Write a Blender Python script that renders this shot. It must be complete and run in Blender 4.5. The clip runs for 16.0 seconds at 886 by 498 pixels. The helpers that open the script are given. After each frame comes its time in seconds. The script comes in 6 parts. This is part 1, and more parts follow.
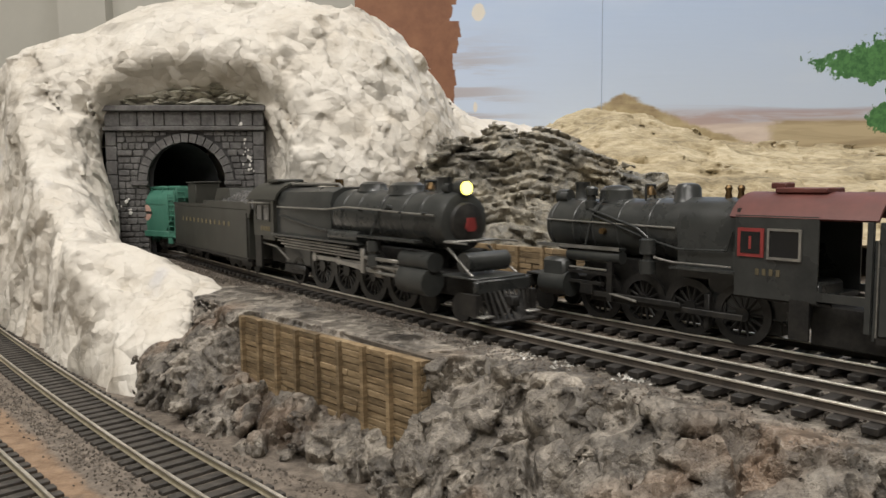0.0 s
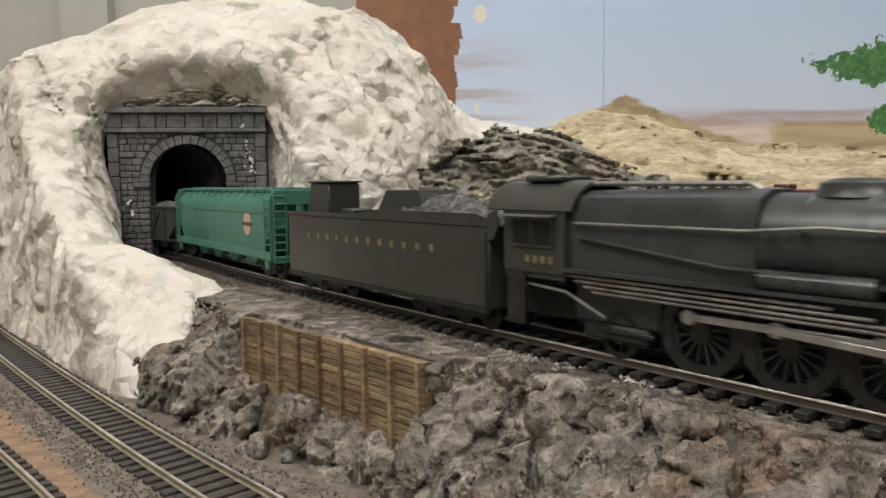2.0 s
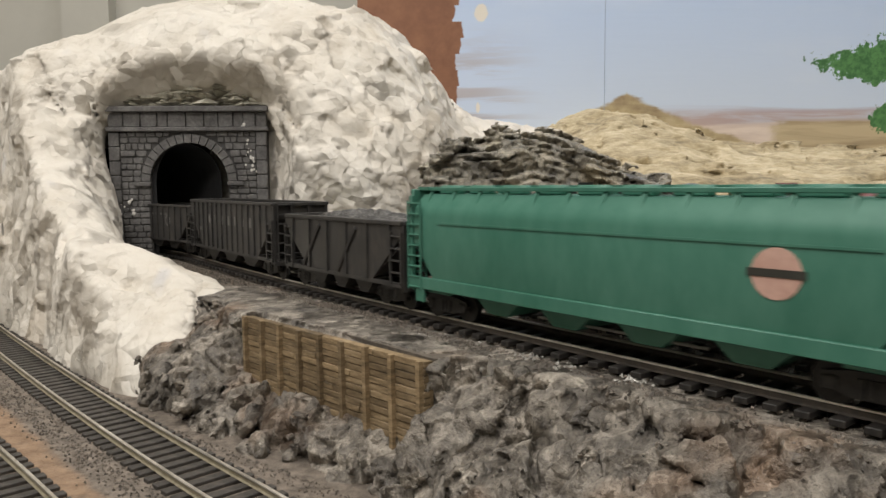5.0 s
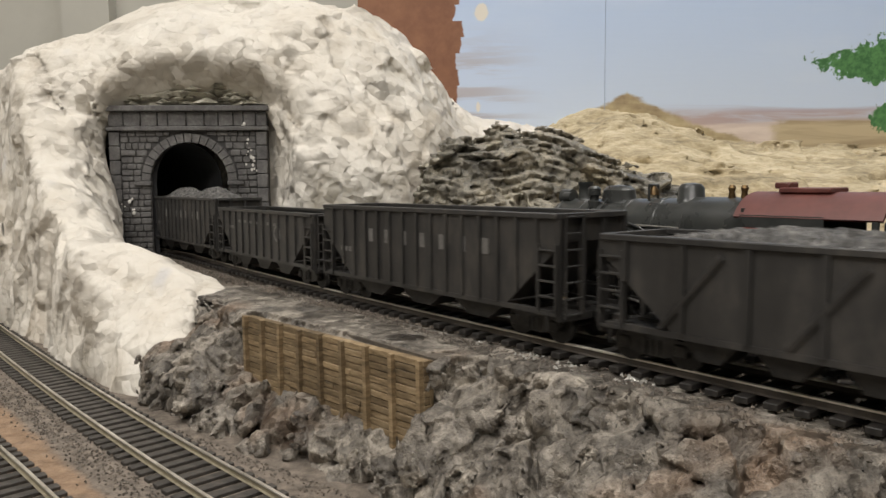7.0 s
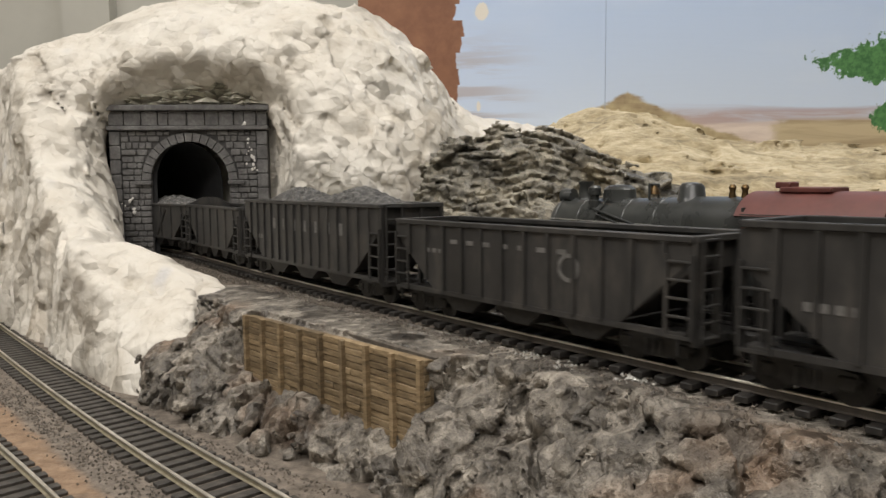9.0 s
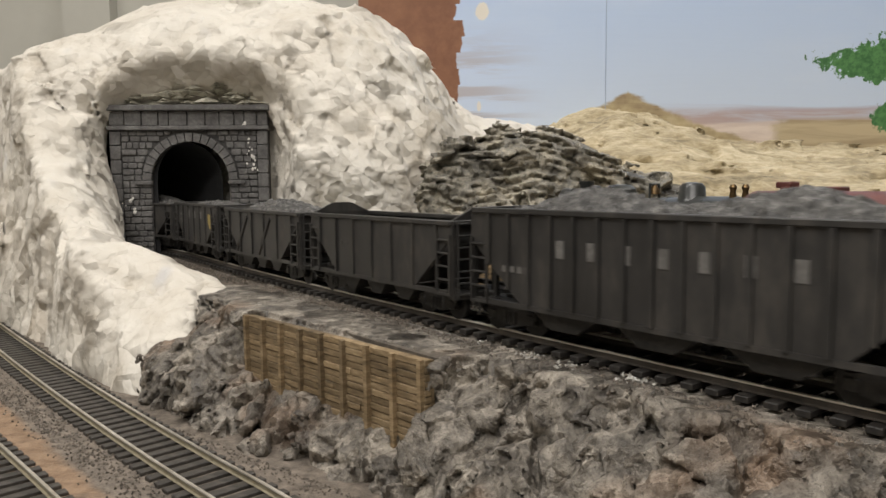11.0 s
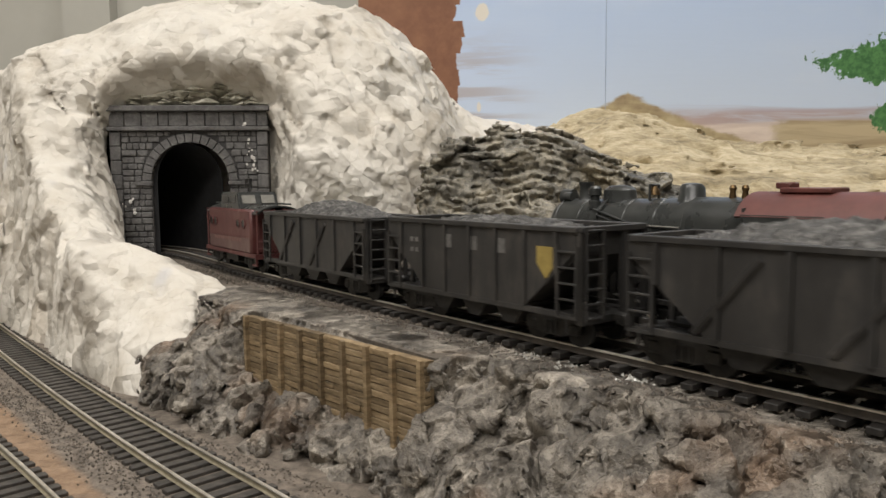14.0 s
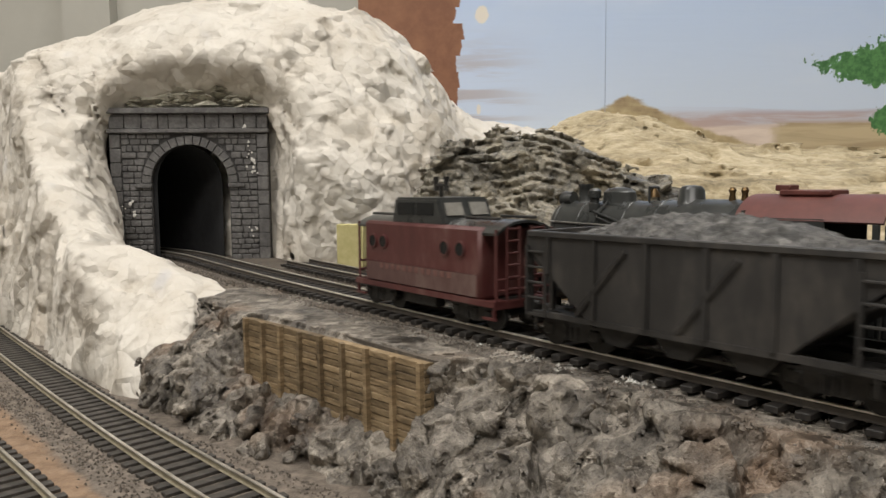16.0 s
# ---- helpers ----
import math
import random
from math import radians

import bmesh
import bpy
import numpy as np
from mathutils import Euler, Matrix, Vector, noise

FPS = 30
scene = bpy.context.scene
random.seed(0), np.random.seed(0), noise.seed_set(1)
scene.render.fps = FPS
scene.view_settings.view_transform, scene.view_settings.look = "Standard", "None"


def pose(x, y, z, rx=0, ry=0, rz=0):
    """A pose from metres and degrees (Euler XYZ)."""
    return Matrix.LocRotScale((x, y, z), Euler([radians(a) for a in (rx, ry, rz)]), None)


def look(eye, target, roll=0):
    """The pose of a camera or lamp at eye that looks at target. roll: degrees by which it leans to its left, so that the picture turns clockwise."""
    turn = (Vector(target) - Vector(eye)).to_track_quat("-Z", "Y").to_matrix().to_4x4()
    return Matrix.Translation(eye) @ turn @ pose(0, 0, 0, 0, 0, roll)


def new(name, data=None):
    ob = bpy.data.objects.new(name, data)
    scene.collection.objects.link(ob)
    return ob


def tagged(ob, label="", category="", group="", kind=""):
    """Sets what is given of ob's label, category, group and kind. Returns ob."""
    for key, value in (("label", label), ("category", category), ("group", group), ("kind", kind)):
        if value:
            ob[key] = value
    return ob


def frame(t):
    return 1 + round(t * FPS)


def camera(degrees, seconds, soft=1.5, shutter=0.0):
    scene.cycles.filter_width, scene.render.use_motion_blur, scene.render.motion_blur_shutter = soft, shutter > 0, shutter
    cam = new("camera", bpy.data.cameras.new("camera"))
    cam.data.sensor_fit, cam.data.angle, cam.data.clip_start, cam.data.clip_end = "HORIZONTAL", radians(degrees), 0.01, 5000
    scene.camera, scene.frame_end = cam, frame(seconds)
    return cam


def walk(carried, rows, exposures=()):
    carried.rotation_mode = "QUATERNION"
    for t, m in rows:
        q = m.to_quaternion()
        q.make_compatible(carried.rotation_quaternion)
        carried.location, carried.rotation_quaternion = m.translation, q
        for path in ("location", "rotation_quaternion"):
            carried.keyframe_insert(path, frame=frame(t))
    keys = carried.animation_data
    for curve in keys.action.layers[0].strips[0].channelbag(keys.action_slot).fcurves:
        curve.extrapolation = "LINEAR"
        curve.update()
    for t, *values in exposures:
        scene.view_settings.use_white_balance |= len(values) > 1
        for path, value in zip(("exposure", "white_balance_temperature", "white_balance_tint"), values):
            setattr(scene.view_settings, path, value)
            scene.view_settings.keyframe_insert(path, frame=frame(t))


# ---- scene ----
# Lengths below are millimetres of the model railway; MM turns them into metres.
MM = 0.001
LENS, TILT, LEAN, EYE = 1300.0, 5.2, 0.5, 53.0
cam = camera(2 * math.degrees(math.atan(784 / LENS)), 16.0, 1.5, 0.5)


def aim(dx, dy):
    """The nearly still camera, turned by a hair to the left and up."""
    up = radians(-TILT) + dy / LENS
    left = dx / LENS
    way = Vector((-math.sin(left) * math.cos(up), math.cos(left) * math.cos(up), math.sin(up)))
    eye = Vector((0, 0, EYE * MM))
    return look(eye, eye + way, -LEAN)


SWAY = ((0, -5, 0), (0.5, -4.3, 0), (1, -3.8, 1), (1.5, -3, 2), (2, -2.3, 3), (2.5, -2, 4), (3, -1.5, 4.4), (3.5, -1.5, 3.6), (4, -1, 2.4),
        (5.2, -0.4, 0.8), (6.5, 0, 0), (8, 0.1, 0), (9, 0.7, -1), (10.3, 1.1, -1.2), (11.5, 1.5, -1.2), (12.5, 1.2, -0.8), (14, 1.3, 0),
        (14.5, 1.3, 0.5), (15, 1.3, 1.7), (15.5, 1, 3), (16, 0.8, 4))
walk(cam, [(t, aim(a, b)) for t, a, b in SWAY], exposures=((0, 0.0), (16, 0.0)))

# ---- light: a lit room with ceiling panels ----
world = bpy.data.worlds.new("room_air")
scene.world = world
world.use_nodes = True
world.node_tree.nodes["Background"].inputs[0].default_value = (0.8, 0.82, 0.85, 1)
world.node_tree.nodes["Background"].inputs[1].default_value = 0.05


def ceiling_panel(x, y, sx, sy, watts, tint):
    data = bpy.data.lights.new("ceiling_panel", "AREA")
    data.shape, data.size, data.size_y, data.energy, data.color = "RECTANGLE", sx, sy, watts, tint
    ob = new("ceiling_panel", data)
    ob.matrix_world = pose(x, y, 1.38)
    return ob


ceiling_panel(-0.75, 0.0, 1.2, 0.3, 16, (1.0, 0.96, 0.91))
ceiling_panel(0.55, 0.45, 1.2, 0.3, 12, (1.0, 0.96, 0.91))
ceiling_panel(-0.2, -0.9, 1.2, 0.3, 20, (1.0, 0.96, 0.91))


# ---- materials ----
def mat(name, rough=0.6, metal=0.0):
    m = bpy.data.materials.new(name)
    m.use_nodes = True
    nt = m.node_tree
    b = nt.nodes["Principled BSDF"]
    b.inputs["Roughness"].default_value, b.inputs["Metallic"].default_value = rough, metal
    return m, nt, b


def nd(nt, kind, **inputs):
    n = nt.nodes.new(kind)
    for k, v in inputs.items():
        n.inputs[k.replace("_", " ")].default_value = v
    return n


def ramp(nt, fac, stops):
    r = nt.nodes.new("ShaderNodeValToRGB")
    e = r.color_ramp.elements
    while len(e) < len(stops):
        e.new(0.5)
    for el, (p, c) in zip(e, stops):
        el.position, el.color = p, (*c, 1)
    nt.links.new(fac, r.inputs[0])
    return r.outputs[0]


def coord(nt, scale=(1, 1, 1)):
    t = nt.nodes.new("ShaderNodeTexCoord")
    mp = nt.nodes.new("ShaderNodeMapping")
    mp.inputs["Scale"].default_value = scale
    nt.links.new(t.outputs["Object"], mp.inputs[0])
    return mp.outputs[0]


def noise_tex(nt, vec, scale, detail=6, rough=0.6, dist=0.0):
    n = nd(nt, "ShaderNodeTexNoise", Scale=scale, Detail=detail, Roughness=rough, Distortion=dist)
    nt.links.new(vec, n.inputs["Vector"])
    return n.outputs["Fac"]


def mix(nt, fac, a, b, mode="MIX"):
    m = nt.nodes.new("ShaderNodeMix")
    m.data_type, m.blend_type = "RGBA", mode
    for sock, v in ((m.inputs[0], fac), (m.inputs[6], a), (m.inputs[7], b)):
        if isinstance(v, (int, float)):
            sock.default_value = v
        elif isinstance(v, tuple):
            sock.default_value = (*v, 1)
        else:
            nt.links.new(v, sock)
    return m.outputs[2]


def bump(nt, b, height, dist, strength=1.0, normal=None):
    n = nd(nt, "ShaderNodeBump", Strength=strength, Distance=dist)
    nt.links.new(height, n.inputs["Height"])
    if normal is not None:
        nt.links.new(normal, n.inputs["Normal"])
    nt.links.new(n.outputs[0], b.inputs["Normal"])
    return n.outputs[0]


def speckled(name, stops, scale, rough, metal=0.0, bump_mm=0.0, fine=4.0, stretch=(1, 1, 1), gloss=None):
    """A surface of mottled colour at two scales with fine relief."""
    m, nt, b = mat(name, rough, metal)
    v = coord(nt, stretch)
    n1 = noise_tex(nt, v, scale)
    n2 = noise_tex(nt, v, scale * fine, 4, 0.7)
    f = nt.nodes.new("ShaderNodeMath")
    f.operation = "MULTIPLY_ADD"
    nt.links.new(n2, f.inputs[0])
    f.inputs[1].default_value = 0.45
    g = nt.nodes.new("ShaderNodeMath")
    g.operation = "MULTIPLY"
    nt.links.new(n1, g.inputs[0])
    g.inputs[1].default_value = 0.55
    nt.links.new(g.outputs[0], f.inputs[2])
    nt.links.new(ramp(nt, f.outputs[0], stops), b.inputs["Base Color"])
    if gloss:
        nt.links.new(ramp(nt, n1, [(0.35, (gloss[0],) * 3), (0.65, (gloss[1],) * 3)]), b.inputs["Roughness"])
    if bump_mm:
        bump(nt, b, f.outputs[0], bump_mm * MM)
    return m


TAN = speckled("tan_hillside", [(0.34, (0.19, 0.155, 0.095)), (0.48, (0.42, 0.345, 0.215)), (0.62, (0.64, 0.55, 0.38))], 30, 0.8, bump_mm=5, fine=6, stretch=(0.5, 1, 1.6))
SOIL = speckled("grey_soil", [(0.35, (0.10, 0.085, 0.07)), (0.6, (0.2, 0.17, 0.145))], 30, 0.7, bump_mm=1)
TIE = speckled("dark_tie", [(0.35, (0.014, 0.0125, 0.011)), (0.65, (0.034, 0.029, 0.025))], 120, 0.6)
TIE_GREY = speckled("greyed_tie", [(0.35, (0.03, 0.027, 0.024)), (0.65, (0.075, 0.066, 0.057))], 120, 0.6)
RAIL = speckled("nickel_rail", [(0.35, (0.62, 0.58, 0.5)), (0.65, (0.86, 0.82, 0.74))], 50, 0.4, 0.85, gloss=(0.3, 0.5))
RAIL_WORN = speckled("weathered_rail_side", [(0.35, (0.035, 0.03, 0.025)), (0.65, (0.075, 0.06, 0.047))], 90, 0.6)
RAIL_DULL = speckled("dull_nickel_side", [(0.35, (0.3, 0.265, 0.19)), (0.65, (0.46, 0.41, 0.3))], 90, 0.4, 0.5)
PAPER = speckled("wall_paint", [(0.4, (0.53, 0.515, 0.46)), (0.6, (0.57, 0.555, 0.495))], 3, 0.8)
WHITEWASH = speckled("ceiling_white", [(0.4, (0.78, 0.77, 0.74)), (0.6, (0.83, 0.82, 0.79))], 3, 0.8)
GREEN = speckled("green_paint", [(0.32, (0.03, 0.14, 0.095)), (0.68, (0.075, 0.215, 0.158))], 30, 0.5, bump_mm=0.08, stretch=(1, 1, 0.4))


# ---- mesh tools ----
def finish(name, bm, material, parent=None, label="", smooth=True):
    me = bpy.data.meshes.new(name)
    bm.transform(Matrix.Scale(MM, 4))
    bm.to_mesh(me)
    bm.free()
    me.materials.append(material)
    if smooth:
        me.polygons.foreach_set("use_smooth", [True] * len(me.polygons))
        me.set_sharp_from_angle(angle=radians(38))
    ob = new(name, me)
    if parent is not None:
        ob.parent = parent
    if label:
        tagged(ob, label)
    return ob


def part(name, bm, material, parent, label="", smooth=True):
    return finish(name, bm, material, parent, label, smooth)


def at(x, y, z, rx=0, ry=0, rz=0):
    return pose(x * MM, y * MM, z * MM, rx, ry, rz)


def thing(name, m, label, category, group="", kind=""):
    ob = new(name)
    ob.empty_display_size = 0.01
    ob.matrix_world = m
    return tagged(ob, label, category, group, kind)


def box(bm, x0, x1, y0, y1, z0, z1, bevel=0.0):
    r = bmesh.ops.create_cube(bm, size=1, matrix=Matrix.Translation(((x0 + x1) / 2, (y0 + y1) / 2, (z0 + z1) / 2)) @ Matrix.Diagonal((x1 - x0, y1 - y0, z1 - z0, 1)))
    if bevel:
        es = list({e for v in r["verts"] for e in v.link_edges})
        bmesh.ops.bevel(bm, geom=es, offset=bevel, segments=1, affect="EDGES")
    return bm


def boxes(*dims, bevel=0.0):
    bm = bmesh.new()
    for d in dims:
        box(bm, *d, bevel=bevel)
    return bm


def rod(bm, a, b, r, n=8, r2=None):
    a, b = Vector(a), Vector(b)
    q = (b - a).to_track_quat("Z", "Y").to_matrix().to_4x4()
    bmesh.ops.create_cone(bm, cap_ends=True, segments=n, radius1=r, radius2=r if r2 is None else r2, depth=(b - a).length, matrix=Matrix.Translation((a + b) / 2) @ q)
    return bm


def rods(*spec, n=8):
    bm = bmesh.new()
    for a, b, r in spec:
        rod(bm, a, b, r, n)
    return bm


def lathe(bm, prof, m=Matrix(), n=20):
    """A turned body: prof is (radius, height) pairs along the axis."""
    rings = []
    for r, z in prof:
        rings.append([bm.verts.new(m @ Vector((r * math.cos(2 * math.pi * i / n), r * math.sin(2 * math.pi * i / n), z))) for i in range(n)])
    for a, b in zip(rings, rings[1:]):
        for i in range(n):
            bm.faces.new((a[i], a[(i + 1) % n], b[(i + 1) % n], b[i]))
    bm.faces.new(rings[0][::-1])
    bm.faces.new(rings[-1])
    return bm


def prism(bm, poly, lo, hi, axis="x"):
    """poly extruded along an axis; its pairs are the two other axes in order."""
    def p(u, w, k):
        return Vector((k, u, w)) if axis == "x" else Vector((u, k, w)) if axis == "y" else Vector((u, w, k))
    a = [bm.verts.new(p(u, w, lo)) for u, w in poly]
    b = [bm.verts.new(p(u, w, hi)) for u, w in poly]
    n = len(poly)
    fs = [bm.faces.new(a[::-1]), bm.faces.new(b)]
    for i in range(n):
        fs.append(bm.faces.new((a[i], a[(i + 1) % n], b[(i + 1) % n], b[i])))
    bmesh.ops.recalc_face_normals(bm, faces=fs)
    return bm


# ---- solid noise and shaped ground ----
LATTICE = np.random.RandomState(7).rand(32, 32, 32)


def vnoise(x, y, z, size):
    """Smooth random field, 0 to 1, with lumps of about that many millimetres."""
    out = []
    for c in (x, y, z):
        c = c / size + 1000.37
        i = np.floor(c).astype(np.int64)
        f = c - i
        out.append((i & 31, (i + 1) & 31, f * f * (3 - 2 * f)))
    (a, a2, u), (b, b2, v), (c, c2, w) = out
    L = LATTICE
    lo = (L[a, b, c] * (1 - u) + L[a2, b, c] * u) * (1 - v) + (L[a, b2, c] * (1 - u) + L[a2, b2, c] * u) * v
    hi = (L[a, b, c2] * (1 - u) + L[a2, b, c2] * u) * (1 - v) + (L[a, b2, c2] * (1 - u) + L[a2, b2, c2] * u) * v
    return lo * (1 - w) + hi * w


def ridged(x, y, z, size):
    return 1 - np.abs(2 * vnoise(x, y, z, size) - 1)


def smin(a, b, k):
    h = np.clip(0.5 + 0.5 * (b - a) / k, 0, 1)
    return b * (1 - h) + a * h - k * h * (1 - h)


def smax(a, b, k):
    return -smin(-a, -b, k)


def ellipsoid(x, y, z, c, r):
    k = np.sqrt(((x - c[0]) / r[0]) ** 2 + ((y - c[1]) / r[1]) ** 2 + ((z - c[2]) / r[2]) ** 2)
    return (k - 1) * min(r)


def capsule(x, y, z, a, b, ra, rb):
    a, b = np.array(a, float), np.array(b, float)
    d = b - a
    t = np.clip(((x - a[0]) * d[0] + (y - a[1]) * d[1] + (z - a[2]) * d[2]) / (d @ d), 0, 1)
    return np.sqrt((x - a[0] - t * d[0]) ** 2 + (y - a[1] - t * d[1]) ** 2 + (z - a[2] - t * d[2]) ** 2) - (ra + (rb - ra) * t)


def solid(name, field, lo, hi, cell, material, relief=None, band=25.0):
    """The skin of a solid given by a distance field (negative inside), roughened by relief near the skin."""
    ax = [np.arange(a, b + cell, cell) for a, b in zip(lo, hi)]
    x, y, z = np.meshgrid(*ax, indexing="ij")
    f = field(x, y, z)
    if relief is not None:
        near = np.abs(f) < band
        f[near] += relief(x[near], y[near], z[near]) * np.clip(2.2 * (1 - np.abs(f[near]) / band), 0, 1)
    nx, ny, nz = f.shape
    neg = f < 0
    cnt = np.zeros((nx - 1, ny - 1, nz - 1), np.int8)
    corners = [(i, j, k) for i in (0, 1) for j in (0, 1) for k in (0, 1)]
    sl = lambda a, i, j, k: a[i:nx - 1 + i, j:ny - 1 + j, k:nz - 1 + k]
    for c in corners:
        cnt += sl(neg, *c)
    act = (cnt > 0) & (cnt < 8)
    ids = np.full(cnt.shape, -1, np.int64)
    cells = np.argwhere(act)
    ids[act] = np.arange(len(cells))
    sums, num = np.zeros((len(cells), 3)), np.zeros(len(cells))
    ci, cj, ck = cells.T
    for a in corners:
        for d in range(3):
            if a[d]:
                continue
            b = list(a)
            b[d] = 1
            fa, fb = f[ci + a[0], cj + a[1], ck + a[2]], f[ci + b[0], cj + b[1], ck + b[2]]
            hit = (fa < 0) != (fb < 0)
            t = fa[hit] / (fa[hit] - fb[hit])
            p = np.tile(np.array(a, float), (hit.sum(), 1))
            p[:, d] = t
            sums[hit] += p
            num[hit] += 1
    verts = (cells + sums / num[:, None]) * cell + np.array(lo)
    quads = []
    for d in range(3):
        e, g = (d + 1) % 3, (d + 2) % 3
        s0 = [slice(None)] * 3
        s1 = [slice(None)] * 3
        s0[d], s1[d] = slice(0, -1), slice(1, None)
        cross = np.argwhere(neg[tuple(s0)] != neg[tuple(s1)])
        ok = (cross[:, e] > 0) & (cross[:, g] > 0) & (cross[:, e] < f.shape[e] - 1) & (cross[:, g] < f.shape[g] - 1)
        cross = cross[ok]
        if not len(cross):
            continue
        flip = neg[tuple(cross.T)]
        q = []
        for oe, og in ((1, 1), (0, 1), (0, 0), (1, 0)):
            c = cross.copy()
            c[:, e] -= oe
            c[:, g] -= og
            q.append(ids[tuple(c.T)])
        q = np.stack(q, 1)
        q[~flip] = q[~flip][:, ::-1]
        quads.append(q)
    quads = np.concatenate(quads)
    # loose crumbs that hang free of the main body are left out
    lab = np.arange(len(verts))
    for _ in range(120):
        low = lab[quads].min(1)
        nxt = lab.copy()
        for c in range(4):
            np.minimum.at(nxt, quads[:, c], low)
        nxt = nxt[nxt[nxt]]
        if (nxt == lab).all():
            break
        lab = nxt
    names, count = np.unique(lab[quads[:, 0]], return_counts=True)
    quads = quads[np.isin(lab[quads[:, 0]], names[count > 1500])]
    me = bpy.data.meshes.new(name)
    me.vertices.add(len(verts))
    me.vertices.foreach_set("co", (verts * MM).ravel())
    me.loops.add(quads.size)
    me.loops.foreach_set("vertex_index", quads.ravel())
    me.polygons.add(len(quads))
    me.polygons.foreach_set("loop_start", np.arange(len(quads)) * 4)
    me.polygons.foreach_set("use_smooth", np.ones(len(quads), bool))
    me.update()
    me.validate()
    me.materials.append(material)
    return new(name, me)


# ---- the line of the main track ----
def bend(p0, angle, turn, length, step=4.0):
    """Points of a bend that starts at p0 with a heading in degrees and turns evenly."""
    pts, a, p = [], radians(angle), np.array(p0, float)
    n = int(length / step)
    for i in range(n):
        p = p + step * np.array((math.cos(a), math.sin(a)))
        a += radians(turn) / n
        pts.append(p)
    return pts, math.degrees(a)


PORTAL = np.array((-205.0, 600.0))
MAIN_K = (7.903e-09, 1.91532e-04, -8.798977e-01, 2.5e02)
def main_x(y):
    return ((MAIN_K[0] * y + MAIN_K[1]) * y + MAIN_K[2]) * y + MAIN_K[3]


_front = [np.array((main_x(y), y)) for y in np.arange(560.0, 160.0, -4.0)]
_d = _front[-1] - _front[-2]
_d = _d / np.linalg.norm(_d)
_front += [_front[-1] + _d * k for k in np.arange(10.0, 1900.0, 10.0)]
_b = _front[0] - _front[1]
_back, _a = bend(_front[0], math.degrees(math.atan2(_b[1], _b[0])), 58, 330)
_back += [_back[-1] + np.array((math.cos(radians(_a)), math.sin(radians(_a)))) * k for k in np.arange(10.0, 1900.0, 10.0)]
LINE = np.array(_back[::-1] + _front)
LINE_S = np.r_[0, np.cumsum(np.linalg.norm(np.diff(LINE, axis=0), axis=1))]
LINE_S -= LINE_S[len(_back)]


def spot(s):
    return np.array((np.interp(s, LINE_S, LINE[:, 0]), np.interp(s, LINE_S, LINE[:, 1])))


def heading(s):
    d = spot(s + 3) - spot(s - 3)
    return math.atan2(d[1], d[0])


def on_line(s, base):
    """The pose of a car of that truck spacing whose middle is at s: it points along the track."""
    a, b = spot(s - base / 2), spot(s + base / 2)
    c, d = (a + b) / 2, b - a
    return at(c[0], c[1], 0, 0, 0, math.degrees(math.atan2(d[1], d[0])))


# ---- room ----
def slab(name, x0, x1, y0, y1, z0, z1, material, label, category):
    return tagged(finish(name, boxes((x0, x1, y0, y1, z0, z1)), material), label, category, kind="structure")


slab("floor", -2600, 2600, -1900, 1500, -1060, -1000, SOIL, "plain grey floor of the room", "floor")
slab("ceiling", -2600, 2600, -1900, 1500, 1400, 1440, WHITEWASH, "plain white ceiling of the room", "ceiling")
slab("wall_north", -2600, 2600, 1300, 1340, -1000, 1400, PAPER, "pale grey painted room wall", "wall")
slab("wall_south", -2600, 2600, -1940, -1900, -1000, 1400, PAPER, "pale grey painted room wall", "wall")
slab("wall_west", -2640, -2600, -1900, 1340, -1000, 1400, PAPER, "pale grey painted room wall", "wall")
slab("wall_east", 2600, 2640, -1900, 1340, -1000, 1400, PAPER, "pale grey painted room wall", "wall")


# ---- ground of the layout ----
def math_node(nt, op, a, b=0.0, c=0.0):
    n = nt.nodes.new("ShaderNodeMath")
    n.operation = op
    for sock, v in zip(n.inputs, (a, b, c)):
        if isinstance(v, (int, float)):
            sock.default_value = v
        else:
            nt.links.new(v, sock)
    return n.outputs[0]


def step_node(nt, v, lo, hi):
    n = nt.nodes.new("ShaderNodeMapRange")
    n.interpolation_type = "SMOOTHSTEP"
    n.inputs[1].default_value, n.inputs[2].default_value = lo, hi
    nt.links.new(v, n.inputs[0])
    return n.outputs[0]


